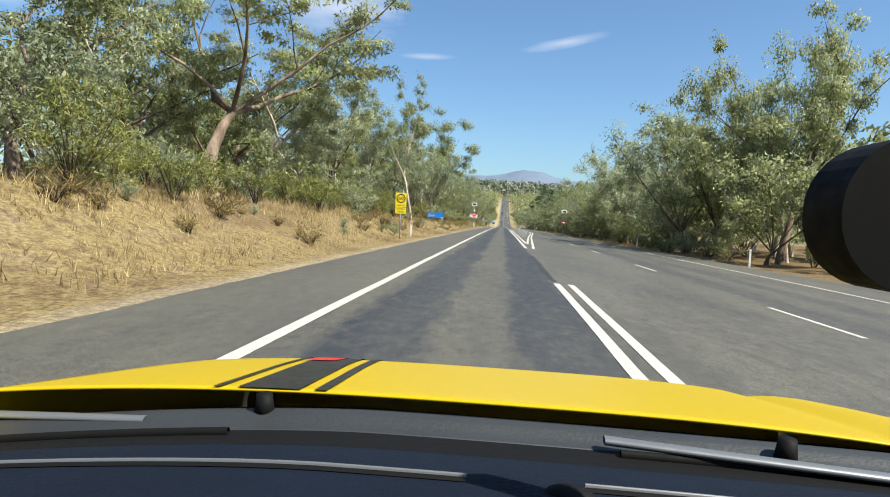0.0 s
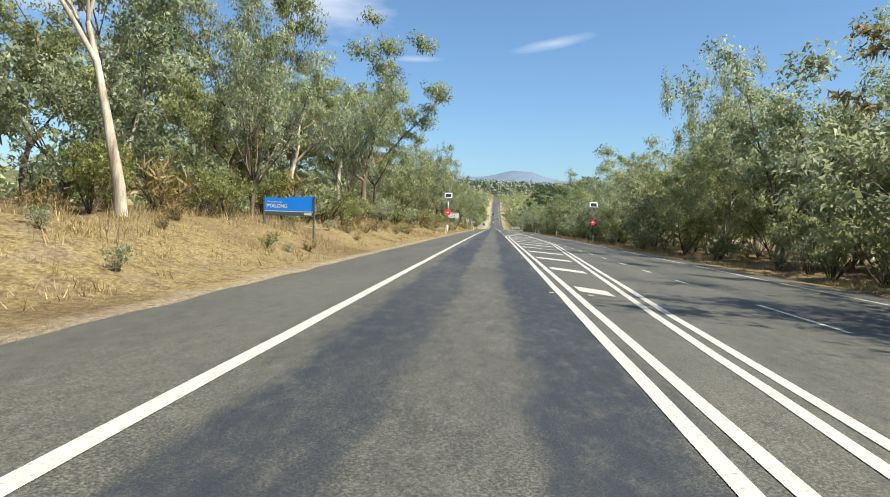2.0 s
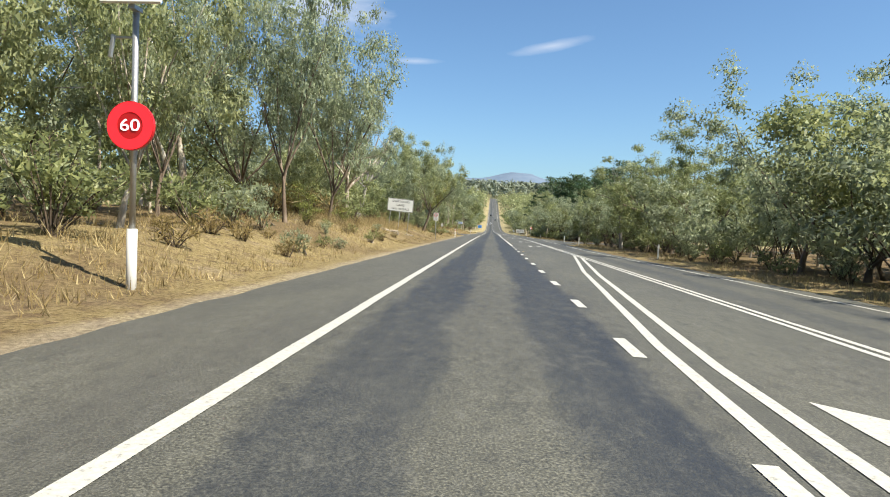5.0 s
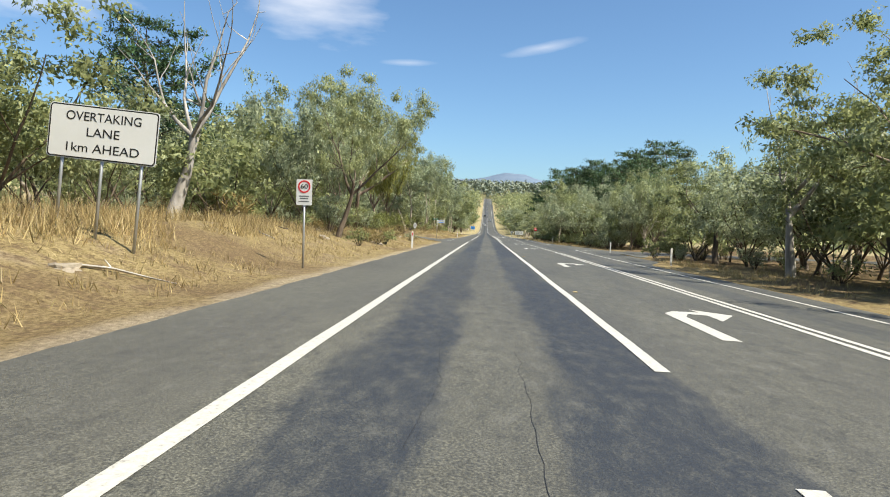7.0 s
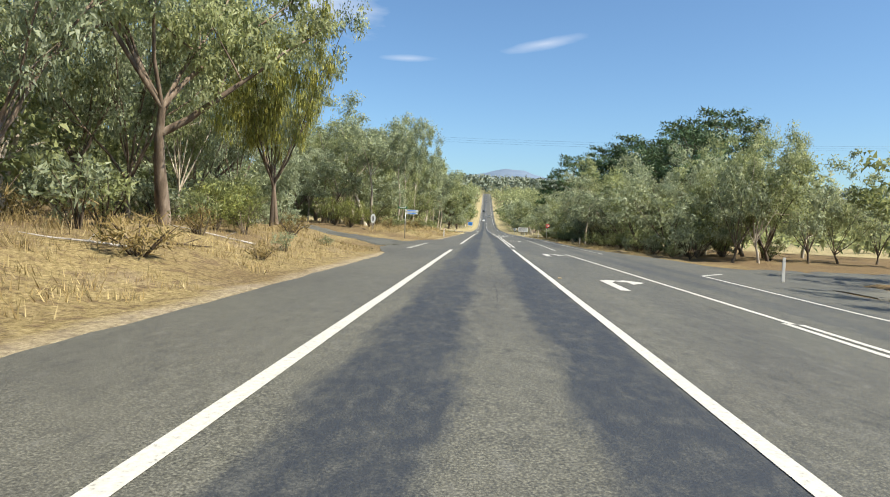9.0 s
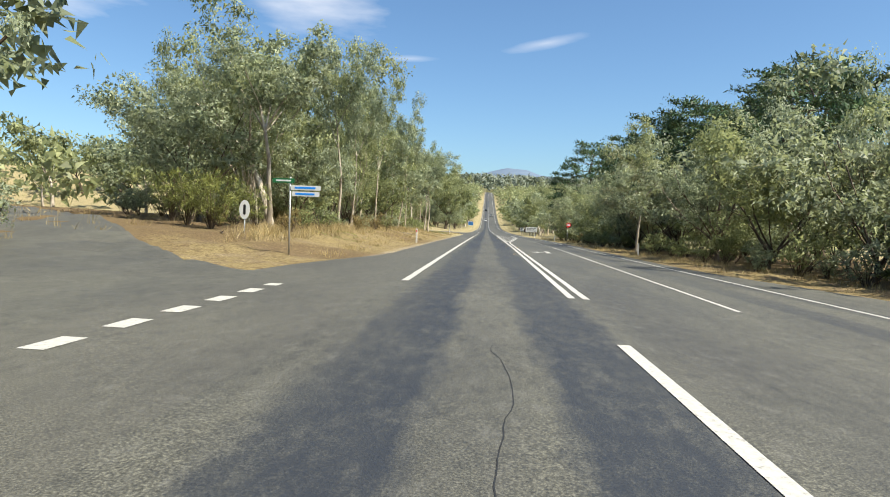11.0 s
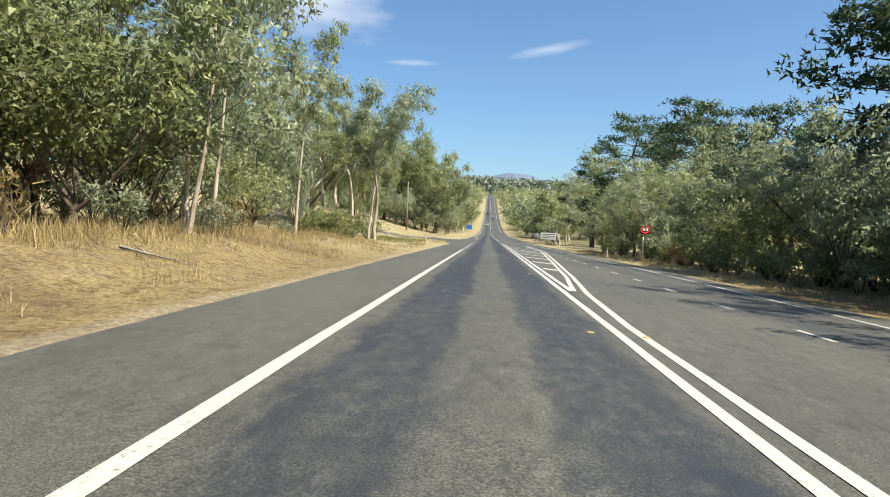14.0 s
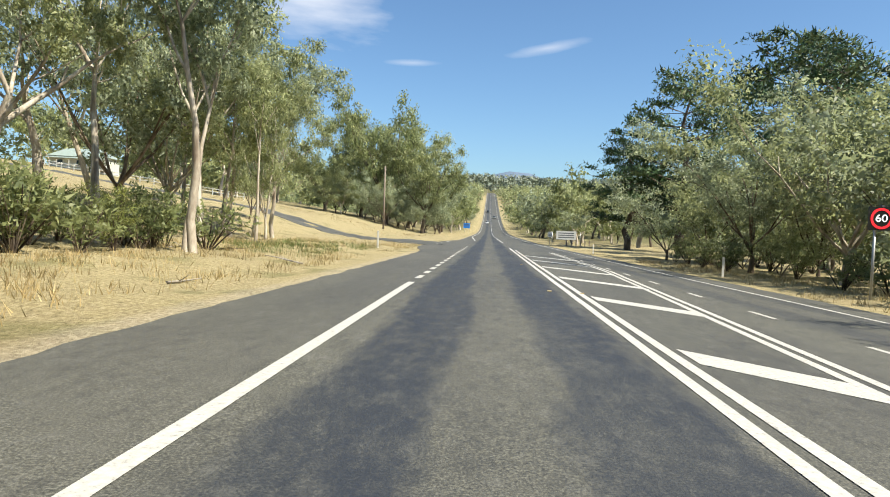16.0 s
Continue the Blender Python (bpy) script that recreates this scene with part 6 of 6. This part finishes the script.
for x0, x1, y0, y1, z0, z1 in ((-0.88, -0.56, 0.915, 0.92, 0.858, 0.872), (0.12, 0.70, 0.90, 0.825, 0.902, 0.893)):
    arm = sheet("wiper", lambda u, v, x0=x0, x1=x1, y0=y0, y1=y1, z0=z0, z1=z1: (x0 + (x1 - x0) * v, y0 + (y1 - y0) * v + 0.012 * math.cos(u), z0 + (z1 - z0) * v - base - 0.002 + 0.006 * math.sin(u)), list(np.linspace(0, 6.2832, 13)), list(np.linspace(0, 1, 16)), STEEL_ARM, start_car, "satin wiper arm")
    sheet("wiper_blade", lambda u, v, x0=x0, x1=x1: tray(x0 + 0.02 + 0.45 * v, 0.882 + 0.006 * math.cos(u), -0.016 + 0.008 * math.sin(u)), list(np.linspace(0, 6.2832, 9)), list(np.linspace(0, 1, 12)), RUBBER, arm)
sheet("screen_seal", lambda u, v: tray(u, 0.906 - 0.08 * v, -0.019 + 0.004 * v), wide, [0, 0.5, 1], RUBBER, start_car)
dash = sheet("dashboard", lambda u, v: tray(u, 0.838 - 0.60 * v, -0.017 + 0.055 * math.sin(min(v * 2.0, 1) * 1.57) - 0.25 * max(v - 0.6, 0)), list(np.linspace(-1.0, 0.88, 41)), list(np.linspace(0, 1, 24)), NAVY_DASH, start_car, "dark navy grained dashboard top", -0.02)


def dash_up(y):
    return -0.017 + 0.055 * math.sin(min((0.838 - y) / 0.60 * 2.0, 1) * 1.57)


for x0, x1 in ((-0.95, -0.06), (0.06, 0.60)):
    for name, y0, depth, high, mat in (("vent_lip", 0.650, 0.005, 0.005, STEEL_ARM), ("vent_slot", 0.644, 0.012, 0.003, RUBBER)):
        sheet(name, lambda u, v, x0=x0, x1=x1, y0=y0, depth=depth, high=high: tray(x0 + (x1 - x0) * u, y0 - depth * v, dash_up(y0 - depth * v) + 0.001 + high * math.sin(v * 3.14)), list(np.linspace(0, 1, 24)), list(np.linspace(0, 1, 6)), mat, dash)
bm = bmesh.new()
bmesh.ops.create_uvsphere(bm, u_segments=20, v_segments=10, radius=0.027, matrix=Matrix.Translation((0.042, 0.625, 0.930 - base)) @ Matrix.Diagonal((1, 0.8, 0.5, 1)))
part("sensor_dome", bm, RUBBER, dash, smooth_faces=True)
bm = plate(bmesh.new(), 0.26, 0.094, 0.045, 0.05, (0.290, 0.42, 1.213 - base), 8)
mirror = part("rear_view_mirror", bm, RUBBER, start_car, "dark rear-view mirror")
part("mirror_stalk", tube(bmesh.new(), (0.36, 0.43, 1.24 - base), (0.30, 0.50, 1.42 - base), 0.018, 0.026, 12), RUBBER, mirror, smooth_faces=True)
for sx in (-1, 1):
    sheet("guard", lambda u, v, sx=sx: (sx * (0.86 + 0.03 * math.sin(v * 3.0)), 0.95 + 1.17 * u, (bonnet_z(CX + sx * 0.86, 0.95 + 1.17 * u) - base) * (1 - v) + 0.34 * v), list(np.linspace(0, 1, 20)), list(np.linspace(0, 1, 6)), YELLOW, start_car, "", 0.01)
    w_ = part("wheel", tube(bmesh.new(), (sx * 0.70, 1.55, 0.31), (sx * 0.88, 1.55, 0.31), 0.31, 0.31, 28), TYRE, start_car, smooth_faces=True)
    part("rim", tube(bmesh.new(), (sx * 0.86, 1.55, 0.31), (sx * 0.885, 1.55, 0.31), 0.2, 0.18, 20), GALV, w_)
part("front_bumper", box(bmesh.new(), 1.72, 0.16, 0.42, (0, 2.10, 0.42), 0.06), YELLOW, start_car)
part("floor_pan", box(bmesh.new(), 1.5, 2.2, 0.06, (0, 0.95, 0.24), 0.02), RUBBER, start_car)

# unseen roof, pillars and sides round the driver's place, added to shade the dashboard
sheet("roof", lambda u, v: (u * 0.66, 0.10 - 1.5 * v, 1.44 - base - 0.05 * u * u - 0.04 * (2 * v - 1) ** 2), list(np.linspace(-1, 1, 15)), list(np.linspace(0, 1, 12)), YELLOW, start_car, "yellow roof out of view, added to shade the dashboard", 0.03)
for sx in (-1, 1):
    part("pillar", tube(bmesh.new(), (sx * 0.80, 0.74, 0.90 - base), (sx * 0.67, 0.10, 1.39 - base), 0.045, 0.035, 10), BLACK_PLASTIC, start_car, smooth_faces=True)
    part("pillar", tube(bmesh.new(), (sx * 0.80, -1.75, 0.92 - base), (sx * 0.66, -1.36, 1.38 - base), 0.07, 0.05, 10), YELLOW, start_car, smooth_faces=True)
    d_ = sheet("door", lambda u, v, sx=sx: (sx * (0.80 + 0.07 * math.sin(v * 2.6)), 0.92 - 2.7 * u, (0.92 - base) * (1 - v) + 0.24 * v), list(np.linspace(0, 1, 14)), list(np.linspace(0, 1, 8)), YELLOW, start_car, "", 0.04)
    part("door_handle", box(bmesh.new(), 0.03, 0.16, 0.03, (sx * 0.885, -0.45, 0.78 - base), 0.01), BLACK_PLASTIC, d_)
    w_ = part("wheel", tube(bmesh.new(), (sx * 0.70, -1.05, 0.31), (sx * 0.90, -1.05, 0.31), 0.31, 0.31, 28), TYRE, start_car, smooth_faces=True)
    part("rim", tube(bmesh.new(), (sx * 0.88, -1.05, 0.31), (sx * 0.905, -1.05, 0.31), 0.2, 0.18, 20), GALV, w_)
part("tailgate", box(bmesh.new(), 1.56, 0.10, 0.66, (0, -1.78, 0.60), 0.05), YELLOW, start_car)
